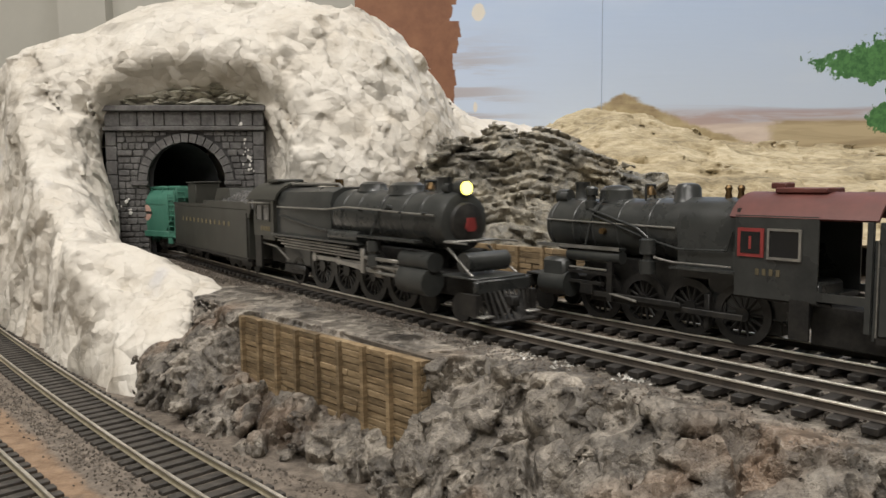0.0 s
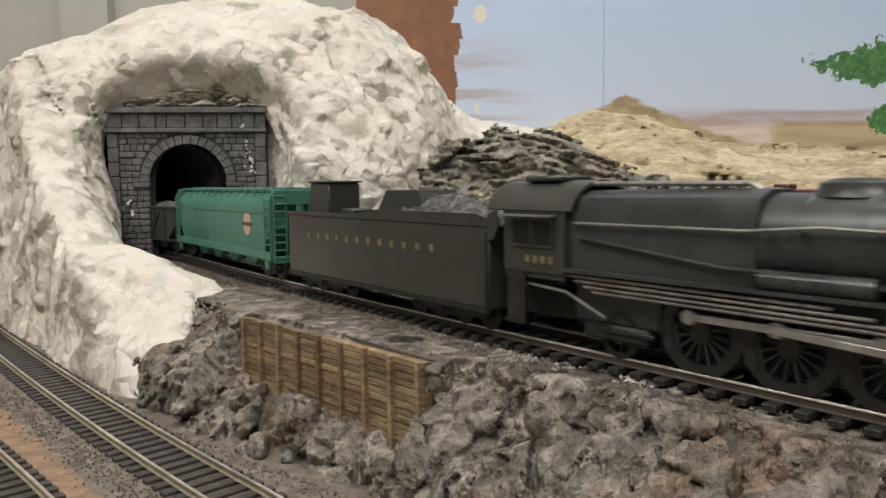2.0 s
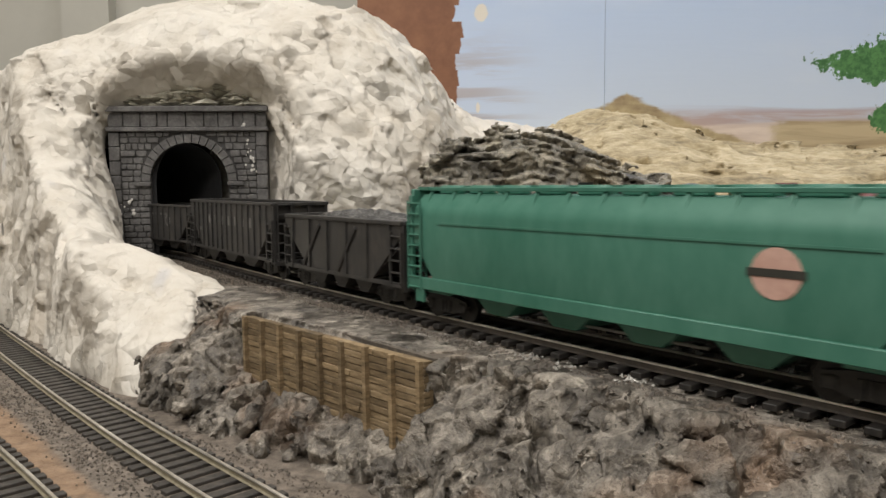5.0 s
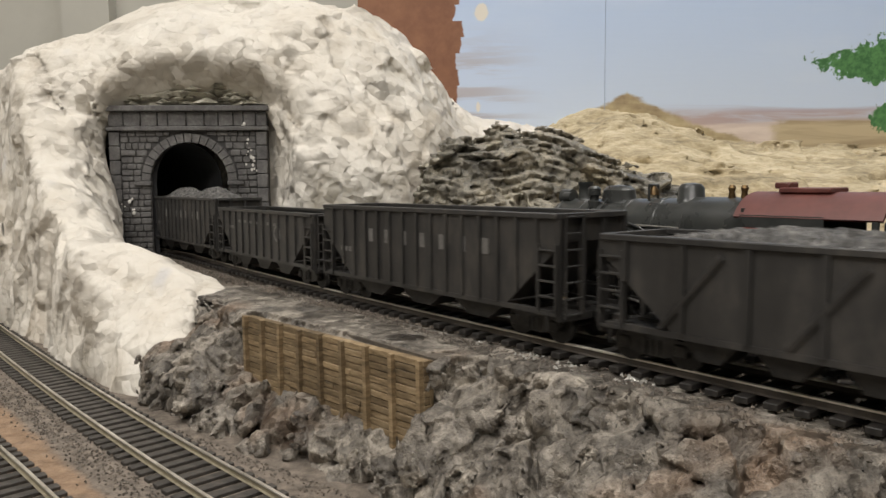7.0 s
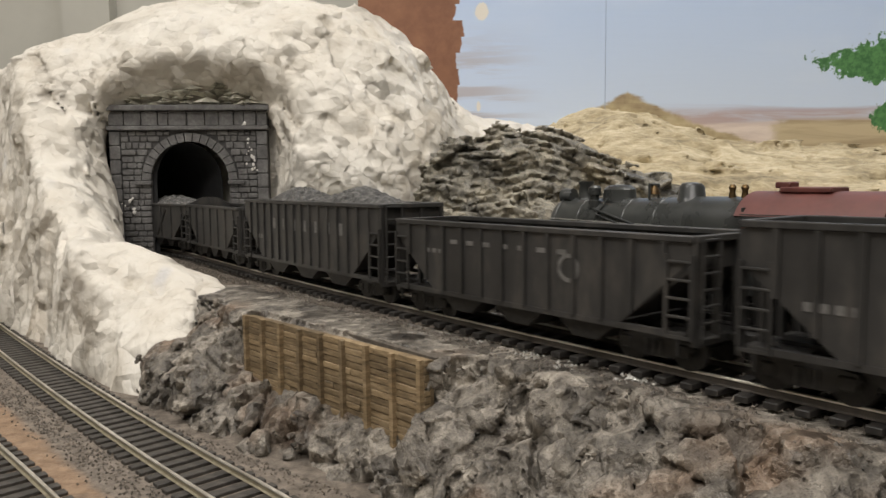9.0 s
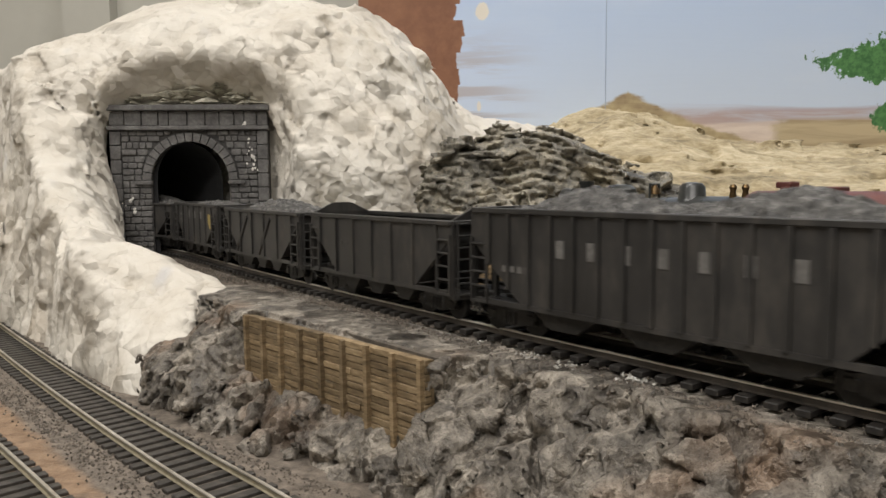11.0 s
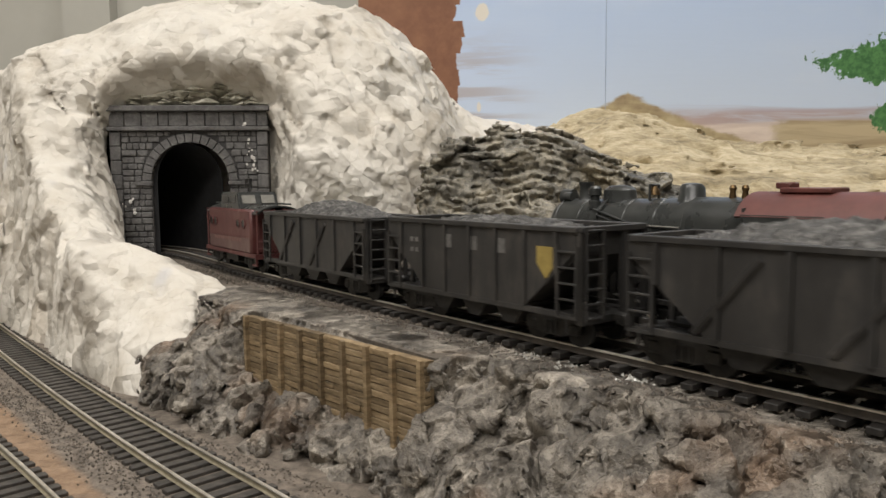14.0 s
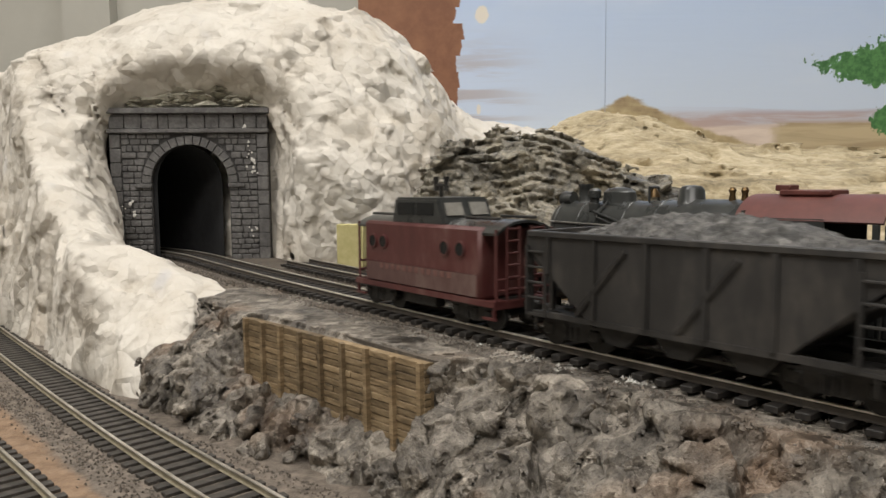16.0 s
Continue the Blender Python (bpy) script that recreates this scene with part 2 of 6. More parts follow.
def painted_backdrop():
    """Hardboard painted by hand: hazy sky, far hills, a tree, and a bare brown end."""
    m, nt, b = mat("painted_backdrop", 0.6)
    t = nt.nodes.new("ShaderNodeTexCoord")
    sp = nt.nodes.new("ShaderNodeSeparateXYZ")
    nt.links.new(t.outputs["Object"], sp.inputs[0])
    x, z = sp.outputs[0], sp.outputs[2]
    streak = noise_tex(nt, coord(nt, (6, 1, 60)), 1.0, 5, 0.6, 0.4)
    mott = noise_tex(nt, coord(nt, (1, 1, 1)), 45, 6, 0.65)
    broad = noise_tex(nt, coord(nt, (3, 1, 9)), 1.6, 4, 0.55)
    wob = math_node(nt, "MULTIPLY_ADD", math_node(nt, "SUBTRACT", streak, 0.5), 0.05, 0.0)
    wob2 = math_node(nt, "MULTIPLY_ADD", math_node(nt, "SUBTRACT", mott, 0.5), 0.03, wob)
    zz = math_node(nt, "ADD", z, math_node(nt, "MULTIPLY", wob, 0.5))
    sky = mix(nt, step_node(nt, z, 0.10, 0.28), (0.57, 0.66, 0.81), (0.48, 0.60, 0.82))
    sky = mix(nt, math_node(nt, "MULTIPLY", step_node(nt, broad, 0.45, 0.75), 0.3), sky, (0.68, 0.74, 0.83))
    # greyish strokes near the bare end
    left = math_node(nt, "MULTIPLY", step_node(nt, x, 0.13, 0.03), step_node(nt, streak, 0.44, 0.6))
    low = math_node(nt, "MULTIPLY", left, step_node(nt, z, 0.24, 0.17))
    sky = mix(nt, math_node(nt, "MULTIPLY", low, 0.75), sky, (0.42, 0.37, 0.37))
    # far hills in thin strokes
    far = math_node(nt, "MULTIPLY", step_node(nt, x, 0.21, 0.27), step_node(nt, zz, 0.142, 0.132))
    far = math_node(nt, "MULTIPLY", far, math_node(nt, "MULTIPLY_ADD", step_node(nt, streak, 0.4, 0.58), 0.8, 0.1))
    sky = mix(nt, far, sky, (0.42, 0.36, 0.41))
    sky = mix(nt, math_node(nt, "MULTIPLY", math_node(nt, "MULTIPLY", step_node(nt, zz, 0.136, 0.128), math_node(nt, "MULTIPLY_ADD", step_node(nt, streak, 0.38, 0.56), 0.6, 0.4)), step_node(nt, x, 0.2, 0.25)), sky, (0.45, 0.35, 0.34))
    sky = mix(nt, math_node(nt, "MULTIPLY", step_node(nt, zz, 0.120, 0.114), step_node(nt, x, 0.2, 0.27)), sky, mix(nt, step_node(nt, streak, 0.4, 0.6), (0.60, 0.50, 0.45), (0.72, 0.62, 0.55)))
    sky = mix(nt, math_node(nt, "MULTIPLY", step_node(nt, zz, 0.123, 0.117), step_node(nt, math_node(nt, "ADD", x, wob2), 0.375, 0.395)), sky, mix(nt, step_node(nt, streak, 0.4, 0.6), (0.38, 0.30, 0.19), (0.52, 0.43, 0.28)))
    # the near tan hill with its peak
    dx = math_node(nt, "ABSOLUTE", math_node(nt, "SUBTRACT", x, 0.214))
    prof = math_node(nt, "SUBTRACT", 0.155, math_node(nt, "MULTIPLY", math_node(nt, "POWER", dx, 0.8), 0.27))
    hill = step_node(nt, math_node(nt, "SUBTRACT", prof, math_node(nt, "ADD", z, math_node(nt, "MULTIPLY", wob2, 0.4))), -0.002, 0.004)
    tan_col = ramp(nt, math_node(nt, "MULTIPLY_ADD", streak, 0.6, math_node(nt, "MULTIPLY", mott, 0.4)), [(0.38, (0.27, 0.2, 0.12)), (0.5, (0.42, 0.34, 0.2)), (0.62, (0.55, 0.46, 0.3))])
    col = mix(nt, math_node(nt, "MULTIPLY", hill, step_node(nt, x, 0.07, 0.1)), sky, tan_col)
    # painted tree
    def blob(cx, cz, rx, rz):
        u = math_node(nt, "DIVIDE", math_node(nt, "SUBTRACT", x, cx), rx)
        w = math_node(nt, "DIVIDE", math_node(nt, "SUBTRACT", z, cz), rz)
        return math_node(nt, "SQRT", math_node(nt, "ADD", math_node(nt, "MULTIPLY", u, u), math_node(nt, "MULTIPLY", w, w)))
    dab = noise_tex(nt, coord(nt, (1, 1, 1)), 160, 3, 0.7)
    big = noise_tex(nt, coord(nt, (1, 1, 1)), 30, 3, 0.6)
    edge = math_node(nt, "MULTIPLY_ADD", math_node(nt, "SUBTRACT", dab, 0.5), 1.0, math_node(nt, "MULTIPLY", math_node(nt, "SUBTRACT", big, 0.5), 0.8))
    tree = None
    for args in ((0.535, 0.186, 0.098, 0.024), (0.526, 0.122, 0.03, 0.02), (0.57, 0.2, 0.075, 0.03), (0.5, 0.165, 0.005, 0.006), (0.52, 0.155, 0.004, 0.007)):
        k = step_node(nt, math_node(nt, "ADD", blob(*args), edge), 1.0, 0.93)
        tree = k if tree is None else math_node(nt, "MAXIMUM", tree, k)
    leaf = ramp(nt, dab, [(0.35, (0.04, 0.13, 0.045)), (0.6, (0.09, 0.24, 0.08))])
    col = mix(nt, tree, col, leaf)
    # bare brown hardboard with a ragged paint edge, and white dabs
    tear = noise_tex(nt, coord(nt, (12, 1, 40)), 1.0, 3, 0.7)
    blocky = nd(nt, "ShaderNodeTexWhiteNoise")
    blocky.noise_dimensions = "1D"
    nt.links.new(math_node(nt, "FLOOR", math_node(nt, "MULTIPLY", z, 55.0)), blocky.inputs["W"])
    rag = math_node(nt, "ADD", x, math_node(nt, "MULTIPLY_ADD", math_node(nt, "SUBTRACT", tear, 0.5), 0.012, math_node(nt, "MULTIPLY", math_node(nt, "SUBTRACT", blocky.outputs[0], 0.5), 0.014)))
    brown = step_node(nt, rag, 0.0205, 0.0185)
    bcol = ramp(nt, mott, [(0.35, (0.20, 0.085, 0.045)), (0.65, (0.27, 0.125, 0.065))])
    col = mix(nt, brown, col, bcol)
    for args in ((0.046, 0.246, 0.0085, 0.011), (0.042, 0.139, 0.0025, 0.006)):
        k = step_node(nt, math_node(nt, "ADD", blob(*args), math_node(nt, "MULTIPLY", edge, 0.5)), 1.0, 0.85)
        col = mix(nt, k, col, (0.74, 0.70, 0.63))
    nt.links.new(col, b.inputs["Base Color"])
    bump(nt, b, streak, 0.0006, 0.5)
    return m


def base_ground():
    m, nt, b = mat("layout_ground", 0.7)
    v = coord(nt)
    n1, n2, n3 = noise_tex(nt, v, 16, 5), noise_tex(nt, v, 160, 5, 0.7), noise_tex(nt, coord(nt, (0.7, 2, 1)), 12, 3)
    grey = ramp(nt, n2, [(0.35, (0.085, 0.07, 0.056)), (0.65, (0.24, 0.2, 0.162))])
    clay = ramp(nt, n2, [(0.35, (0.19, 0.12, 0.072)), (0.65, (0.33, 0.225, 0.145))])
    t = nt.nodes.new("ShaderNodeTexCoord")
    sp = nt.nodes.new("ShaderNodeSeparateXYZ")
    nt.links.new(t.outputs["Object"], sp.inputs[0])
    along = math_node(nt, "ADD", math_node(nt, "MULTIPLY", sp.outputs[0], 0.74), math_node(nt, "MULTIPLY", sp.outputs[1], 0.67))
    along = math_node(nt, "ADD", along, math_node(nt, "MULTIPLY", math_node(nt, "SUBTRACT", n1, 0.5), 0.02))
    stripe = math_node(nt, "MULTIPLY", step_node(nt, along, 0.054, 0.058), step_node(nt, along, 0.076, 0.071))
    stripe2 = math_node(nt, "MULTIPLY", step_node(nt, along, 0.126, 0.132), step_node(nt, along, 0.15, 0.14))
    col = mix(nt, math_node(nt, "MULTIPLY", math_node(nt, "MAXIMUM", stripe, math_node(nt, "MULTIPLY", stripe2, step_node(nt, sp.outputs[0], -0.085, -0.11))), step_node(nt, n1, 0.35, 0.5)), grey, clay)
    nt.links.new(col, b.inputs["Base Color"])
    nt.links.new(ramp(nt, n1, [(0.4, (0.75,) * 3), (0.62, (0.45,) * 3)]), b.inputs["Roughness"])
    bump(nt, b, n2, 0.002)
    return m


def dabs(nt, vec, scale, steep, warp=0.0):
    """Height in millimetres of flat knife strokes, each a tilted plane with a crisp edge."""
    v = vec
    if warp:
        nz = nd(nt, "ShaderNodeTexNoise", Scale=scale * 0.5, Detail=2.0)
        nt.links.new(vec, nz.inputs["Vector"])
        wv = nt.nodes.new("ShaderNodeVectorMath")
        wv.operation = "MULTIPLY_ADD"
        nt.links.new(nz.outputs["Color"], wv.inputs[0])
        wv.inputs[1].default_value = (warp,) * 3
        nt.links.new(vec, wv.inputs[2])
        v = wv.outputs[0]
    vor = nd(nt, "ShaderNodeTexVoronoi", Scale=scale)
    nt.links.new(v, vor.inputs["Vector"])
    d = nt.nodes.new("ShaderNodeVectorMath")
    d.operation = "SUBTRACT"
    nt.links.new(v, d.inputs[0])
    nt.links.new(vor.outputs["Position"], d.inputs[1])
    c = nt.nodes.new("ShaderNodeVectorMath")
    c.operation = "SUBTRACT"
    nt.links.new(vor.outputs["Color"], c.inputs[0])
    c.inputs[1].default_value = (0.5, 0.5, 0.5)
    dot = nt.nodes.new("ShaderNodeVectorMath")
    dot.operation = "DOT_PRODUCT"
    nt.links.new(d.outputs[0], dot.inputs[0])
    nt.links.new(c.outputs[0], dot.inputs[1])
    return math_node(nt, "MULTIPLY", dot.outputs["Value"], 1000.0 * steep), vor.outputs["Color"]


def rock_skin(name, stops, warm, scale, relief):
    """Cast rock: mottled grey with stained patches, cracks and grain."""
    m, nt, b = mat(name, 0.6)
    v = coord(nt)
    n1, n2, n3 = noise_tex(nt, v, scale, 6, 0.65, 0.1), noise_tex(nt, v, scale * 4.5, 5, 0.7), noise_tex(nt, v, scale * 0.45, 3)
    f = math_node(nt, "MULTIPLY_ADD", n2, 0.5, math_node(nt, "MULTIPLY", n1, 0.5))
    col = ramp(nt, f, stops)
    col = mix(nt, math_node(nt, "MULTIPLY", step_node(nt, n3, 0.52, 0.68), 0.6), col, mix(nt, f, (warm[0] * 0.5, warm[1] * 0.5, warm[2] * 0.5), warm))
    nt.links.new(ramp(nt, n1, [(0.4, (0.34,) * 3), (0.6, (0.7,) * 3)]), b.inputs["Roughness"])
    big, tone = dabs(nt, v, scale * 2.4, 1.5, 0.012)
    small, _ = dabs(nt, v, scale * 7.0, 1.3, 0.004)
    grain = noise_tex(nt, v, scale * 26, 3, 0.8)
    col = mix(nt, math_node(nt, "MULTIPLY", step_node(nt, grain, 0.54, 0.68), 0.45), col, stops[-1][1])
    col = mix(nt, math_node(nt, "MULTIPLY", step_node(nt, grain, 0.46, 0.34), 0.6), col, stops[0][1])
    sep = nt.nodes.new("ShaderNodeSeparateColor")
    nt.links.new(tone, sep.inputs[0])
    hue = nd(nt, "ShaderNodeHueSaturation")
    nt.links.new(col, hue.inputs["Color"])
    nt.links.new(math_node(nt, "MULTIPLY_ADD", sep.outputs[2], 0.75, 0.55), hue.inputs["Value"])
    nt.links.new(hue.outputs[0], b.inputs["Base Color"])
    h = math_node(nt, "ADD", big, small)
    h = math_node(nt, "ADD", h, math_node(nt, "MULTIPLY_ADD", n2, relief * 0.6, math_node(nt, "MULTIPLY", n1, relief)))
    h = math_node(nt, "MULTIPLY_ADD", grain, 0.5, h)
    bump(nt, b, h, MM)
    return m


ROCK = rock_skin("grey_rock", [(0.36, (0.045, 0.04, 0.034)), (0.47, (0.19, 0.168, 0.142)), (0.6, (0.42, 0.375, 0.315))], (0.34, 0.215, 0.135), 42, 4.2)
SLATE = rock_skin("slate_rock", [(0.36, (0.10, 0.095, 0.083)), (0.48, (0.27, 0.25, 0.205)), (0.62, (0.5, 0.445, 0.34))], (0.34, 0.28, 0.18), 34, 2.0)


def plaster_skin():
    """White plaster trowelled and dabbed on by hand, with a few pale blue and tan stains."""
    m, nt, b = mat("white_plaster", 0.7)
    v = coord(nt)
    n1, n2, n3 = noise_tex(nt, v, 12, 5, 0.6, 0.4), noise_tex(nt, v, 60, 5, 0.6, 0.3), noise_tex(nt, v, 7, 3, 0.5)
    n4 = noise_tex(nt, coord(nt, (1.3, 1.0, 0.8)), 21, 2, 0.4)
    col = ramp(nt, math_node(nt, "MULTIPLY_ADD", n2, 0.4, math_node(nt, "MULTIPLY", n1, 0.6)), [(0.34, (0.50, 0.445, 0.365)), (0.44, (0.63, 0.583, 0.508)), (0.6, (0.70, 0.662, 0.595))])
    col = mix(nt, math_node(nt, "MULTIPLY", step_node(nt, n4, 0.68, 0.78), 0.35), col, (0.45, 0.47, 0.55))
    col = mix(nt, math_node(nt, "MULTIPLY", step_node(nt, n3, 0.64, 0.74), 0.3), col, (0.55, 0.42, 0.28))
    nt.links.new(col, b.inputs["Base Color"])
    nt.links.new(ramp(nt, n2, [(0.4, (0.55,) * 3), (0.6, (0.8,) * 3)]), b.inputs["Roughness"])
    big, _ = dabs(nt, coord(nt), 40, 0.46, 0.04)
    small, _ = dabs(nt, coord(nt, (1, 1, 1.2)), 100, 0.5, 0.02)
    h = math_node(nt, "MULTIPLY_ADD", n2, 1.6, math_node(nt, "MULTIPLY", n1, 5.0))
    h = math_node(nt, "ADD", h, math_node(nt, "ADD", big, small))
    bump(nt, b, h, MM)
    return m


PLASTER = plaster_skin()
ground = slab("ground", -2000, 2200, -300, 1000, -90, -50, base_ground(), "painted base of the layout with grey soil and clay", "ground")
slab("backdrop", -95, 1600, 860, 872, -60, 700, painted_backdrop(), "hardboard backdrop painted with a hazy blue sky and hills", "backdrop")
slab("trim", 187.8, 188.2, 859.4, 860, 90, 700, speckled("seam_grey", [(0.4, (0.26, 0.32, 0.43)), (0.6, (0.34, 0.42, 0.55))], 40, 0.7), "dark vertical seam between two backdrop boards", "seam")
slab("wall_corner", -640, -560, 1270, 1300, -60, 1400, PAPER, "pale grey post in front of the room wall", "wall post")


def poly_side(x, y, pts):
    """Signed distance to an open run of points; positive on its right side."""
    best, side = np.full(x.shape, 1e9), np.zeros(x.shape)
    for (ax, ay), (bx, by) in zip(pts, pts[1:]):
        dx, dy = bx - ax, by - ay
        t = np.clip(((x - ax) * dx + (y - ay) * dy) / (dx * dx + dy * dy), 0, 1)
        d = np.hypot(x - ax - t * dx, y - ay - t * dy)
        s = np.sign((x - ax) * dy - (y - ay) * dx)
        hit = d < best
        best[hit], side[hit] = d[hit], s[hit]
    return best * side


CELLS = np.random.RandomState(3).rand(16, 16, 16, 3)


TILTS = np.random.RandomState(9).randn(16, 16, 16, 3)


def facets(x, y, z, size, tilt, step, joint):
    """Broken blocks: flat tilted faces, each a little proud or set back, with joints between them."""
    gx, gy, gz = x / size + 100, y / size + 100, z / size + 100
    ix, iy, iz = (np.floor(g).astype(np.int64) for g in (gx, gy, gz))
    f1, f2, out = np.full(x.shape, 9.0), np.full(x.shape, 9.0), np.zeros(x.shape)
    for i in (-1, 0, 1):
        for j in (-1, 0, 1):
            for k in (-1, 0, 1):
                a, b, c = (ix + i) & 15, (iy + j) & 15, (iz + k) & 15
                p, n = CELLS[a, b, c], TILTS[a, b, c]
                dx, dy, dz = gx - ix - i - p[..., 0], gy - iy - j - p[..., 1], gz - iz - k - p[..., 2]
                d = np.sqrt(dx * dx + dy * dy + dz * dz)
                near = d < f1
                f2 = np.where(near, f1, np.minimum(f2, d))
                f1 = np.where(near, d, f1)
                out = np.where(near, (dx * n[..., 0] + dy * n[..., 1] + dz * n[..., 2]) * tilt + (p[..., 0] - 0.5) * step, out)
    return out + joint * (1 - np.clip((f2 - f1) / 0.16, 0, 1)) ** 2


RIM = ((-300, 560), (-150, 425), (-118, 372), (-98, 336), (-88, 327), (-84, 322), (-6, 238), (1, 243), (14, 238), (34, 214), (58, 187), (92, 147), (190, 36), (500, -320))
FOOT = ((-300, 500), (-160, 362), (-131, 325), (-113, 313), (-89, 292), (-65, 269), (-45, 253), (-25, 235), (-8, 212), (16, 180), (56, 134), (146, 24), (470, -350))


def bank(x, y, z):
    w = np.clip((-8 - z) / 42, 0, 1)
    x2, y2 = x[:, :, :1], y[:, :, :1]
    u = (x2 + 87) * 0.686 - (y2 - 325) * 0.728
    start = np.interp(u, (-40, -12, -4, 112, 124, 150), (0.1, 0.16, 0.56, 0.56, 0.16, 0.05))
    ledge = np.clip((w - start) / np.interp(u, (-40, -8, 0, 112, 150), (0.5, 0.42, 0.25, 0.3, 0.62)), 0, 1)
    e = poly_side(x2, y2, RIM) * (1 - ledge) + (poly_side(x2, y2, FOOT) + 3) * ledge
    return smax(z + 5.5, e, 4)


def crags(x, y, z):
    r = np.zeros(x.shape)
    e = poly_side(x, y, RIM)
    k = e > -9
    x, y, z, e = x[k], y[k], z[k], e[k]
    u, v = (x + 87) * 0.686 - (y - 325) * 0.728, (x + 87) * 0.728 + (y - 325) * 0.686
    wall = (u > -1) & (u < 118) & (v > -4) & (z > -33)
    front = (u > -4) & (u < 116) & (v > -30) & (z > -29)
    w = np.clip((e + 8) / 12, 0, 1) * np.clip((-2 - z) / 8, 0.25, 1)
    wx, wy = x + 9 * vnoise(x, y, z, 22), y + 9 * vnoise(x + 70, y, z, 22)
    q = facets(wx, wy, z * 0.7, 29, 6.0, 6, 7) + facets(wx + 40, wy, z * 1.0, 12, 4.0, 4.0, 4.0) + facets(wx, wy + 30, z, 5.5, 1.9, 1.8, 1.2)
    q += (vnoise(x, y, z, 3.0) - 0.5) * 1.0 + (ridged(x, y, z * 0.6, 44) - 0.6) * -6 - 1
    q = (q - 2.0) * w + (vnoise(x, y, z, 9) - 0.5) * 1.2
    q[front] = np.maximum(q[front], 0.5 + 0.6 * (z[front] + 29))
    q[wall] = np.maximum(q[wall] * 0.2, 1.5)
    r[k] = q
    return r


embankment = tagged(solid("rock_embankment", bank, (-150, 60, -53), (200, 420, 6), 1.15, ROCK, crags, 18.0),
                    "grey rock embankment with craggy cast faces below the main track", "rock", kind="structure")
_bm = bmesh.new()
prism(_bm, [(-360, 860), (-360, 620), (-175, 492), (-100, 384), (-80, 336), (-3, 243.5), (10, 246), (44, 216), (84, 178), (232, 8), (560, -290), (1500, -290), (1500, 860)], -49, -6.3, "z")
SOIL2 = speckled("ballast_soil", [(0.35, (0.05, 0.042, 0.035)), (0.5, (0.105, 0.088, 0.07)), (0.65, (0.17, 0.14, 0.108))], 60, 0.75, bump_mm=1.4, fine=5)
tagged(finish("plateau", _bm, SOIL2), "dark grey roadbed soil under the main tracks", "ground", kind="structure")


def low_line(p, q, r, n=60):
    p, q, r = (np.array(v, float) for v in (p, q, r))
    return [p * (1 - t) ** 2 + 2 * q * t * (1 - t) + r * t * t for t in np.linspace(0, 1, n)]


LOW_TRACK = low_line((-590, 830), (-240, 405), (-70, 233), 90) + low_line((-68, 231), (-20, 180), (130, 20), 40)


def superdome(x, y, z, c, r, p):
    k = (np.abs((x - c[0]) / r[0]) ** p + np.abs((y - c[1]) / r[1]) ** p + np.abs((z - c[2]) / r[2]) ** p) ** (1 / p)
    return (k - 1) * min(r)


def portal_frame(x, y):
    c, s = math.cos(radians(3)), math.sin(radians(3))
    return (x - PORTAL[0]) * c + (y - PORTAL[1]) * s, -(x - PORTAL[0]) * s + (y - PORTAL[1]) * c


def mountain_field(x, y, z):
    d = superdome(x, y, z, (-180, 745, -30), (212, 195, 258), 2.6)
    d = smin(d, ellipsoid(x, y, z, (-335, 640, 15), (95, 110, 140)), 40)
    d = smin(d, ellipsoid(x, y, z, (40, 765, 10), (150, 95, 104)), 30)
    d = smin(d, ellipsoid(x, y, z, (-520, 760, 0), (180, 120, 150)), 25)
    u, v = portal_frame(x, y)
    flare = np.clip(-v, -12, 60)
    wide, high = 71 + 0.6 * flare, 46 + 1.0 * flare
    arch = np.where(z > 92, np.hypot(u / wide, (z - 92) / high), np.abs(u / wide)) - 1
    alcove = np.maximum(arch * 55, v - 12)
    d = smax(d, -alcove, 12)
    d = smin(d, capsule(x, y, z, (-345, 590, 40), (-285, 512, -2), 74, 54), 30)
    d = smin(d, capsule(x, y, z, (-285, 512, -2), (-222, 452, -26), 54, 44), 25)
    d = smin(d, capsule(x, y, z, (-222, 452, -26), (-134, 406, -42), 44, 38), 20)
    d = smin(d, capsule(x, y, z, (-306, 558, -62), (-134, 382, -60), 46, 33), 25)
    x2, y2 = x[:, :, :1], y[:, :, :1]
    low = np.minimum.reduce([np.hypot(x2 - p[0], y2 - p[1]) for p in LOW_TRACK[::2]])
    d = smax(d, 17.5 + 0.12 * (z + 46) - low, 5)
    lane = np.minimum.reduce([np.hypot(x2 - p[0], y2 - p[1]) for p in [spot(q) for q in np.arange(-420.0, 170.0, 12.0)]])
    bore = np.where(y > 592, 42, np.interp(y, (440, 500), (21, 31)))
    d = smax(d, -np.maximum(lane - bore, z - 98), 4)
    return d


def lumps(x, y, z):
    wx, wz = x + 26 * vnoise(x, y, z, 45), z + 26 * vnoise(x + 31, y, z, 45)
    r = (ridged(wx, y, wz * 0.8, 70) - 0.6) * -6 + (ridged(wx + 9, y, wz * 0.6, 32) - 0.6) * -3
    r = r + facets(wx, y, wz * 0.8, 36, 2.4, 1.6, 0.0) + facets(wx + 20, y, wz * 0.9, 14, 0.8, 0.6, 0.0)
    lane = np.minimum.reduce([np.hypot(x - p[0], y - p[1]) for p in [spot(q) for q in np.arange(-420.0, 160.0, 20.0)]])
    return r * np.clip((lane - 24) / 14, 0.1, 1)


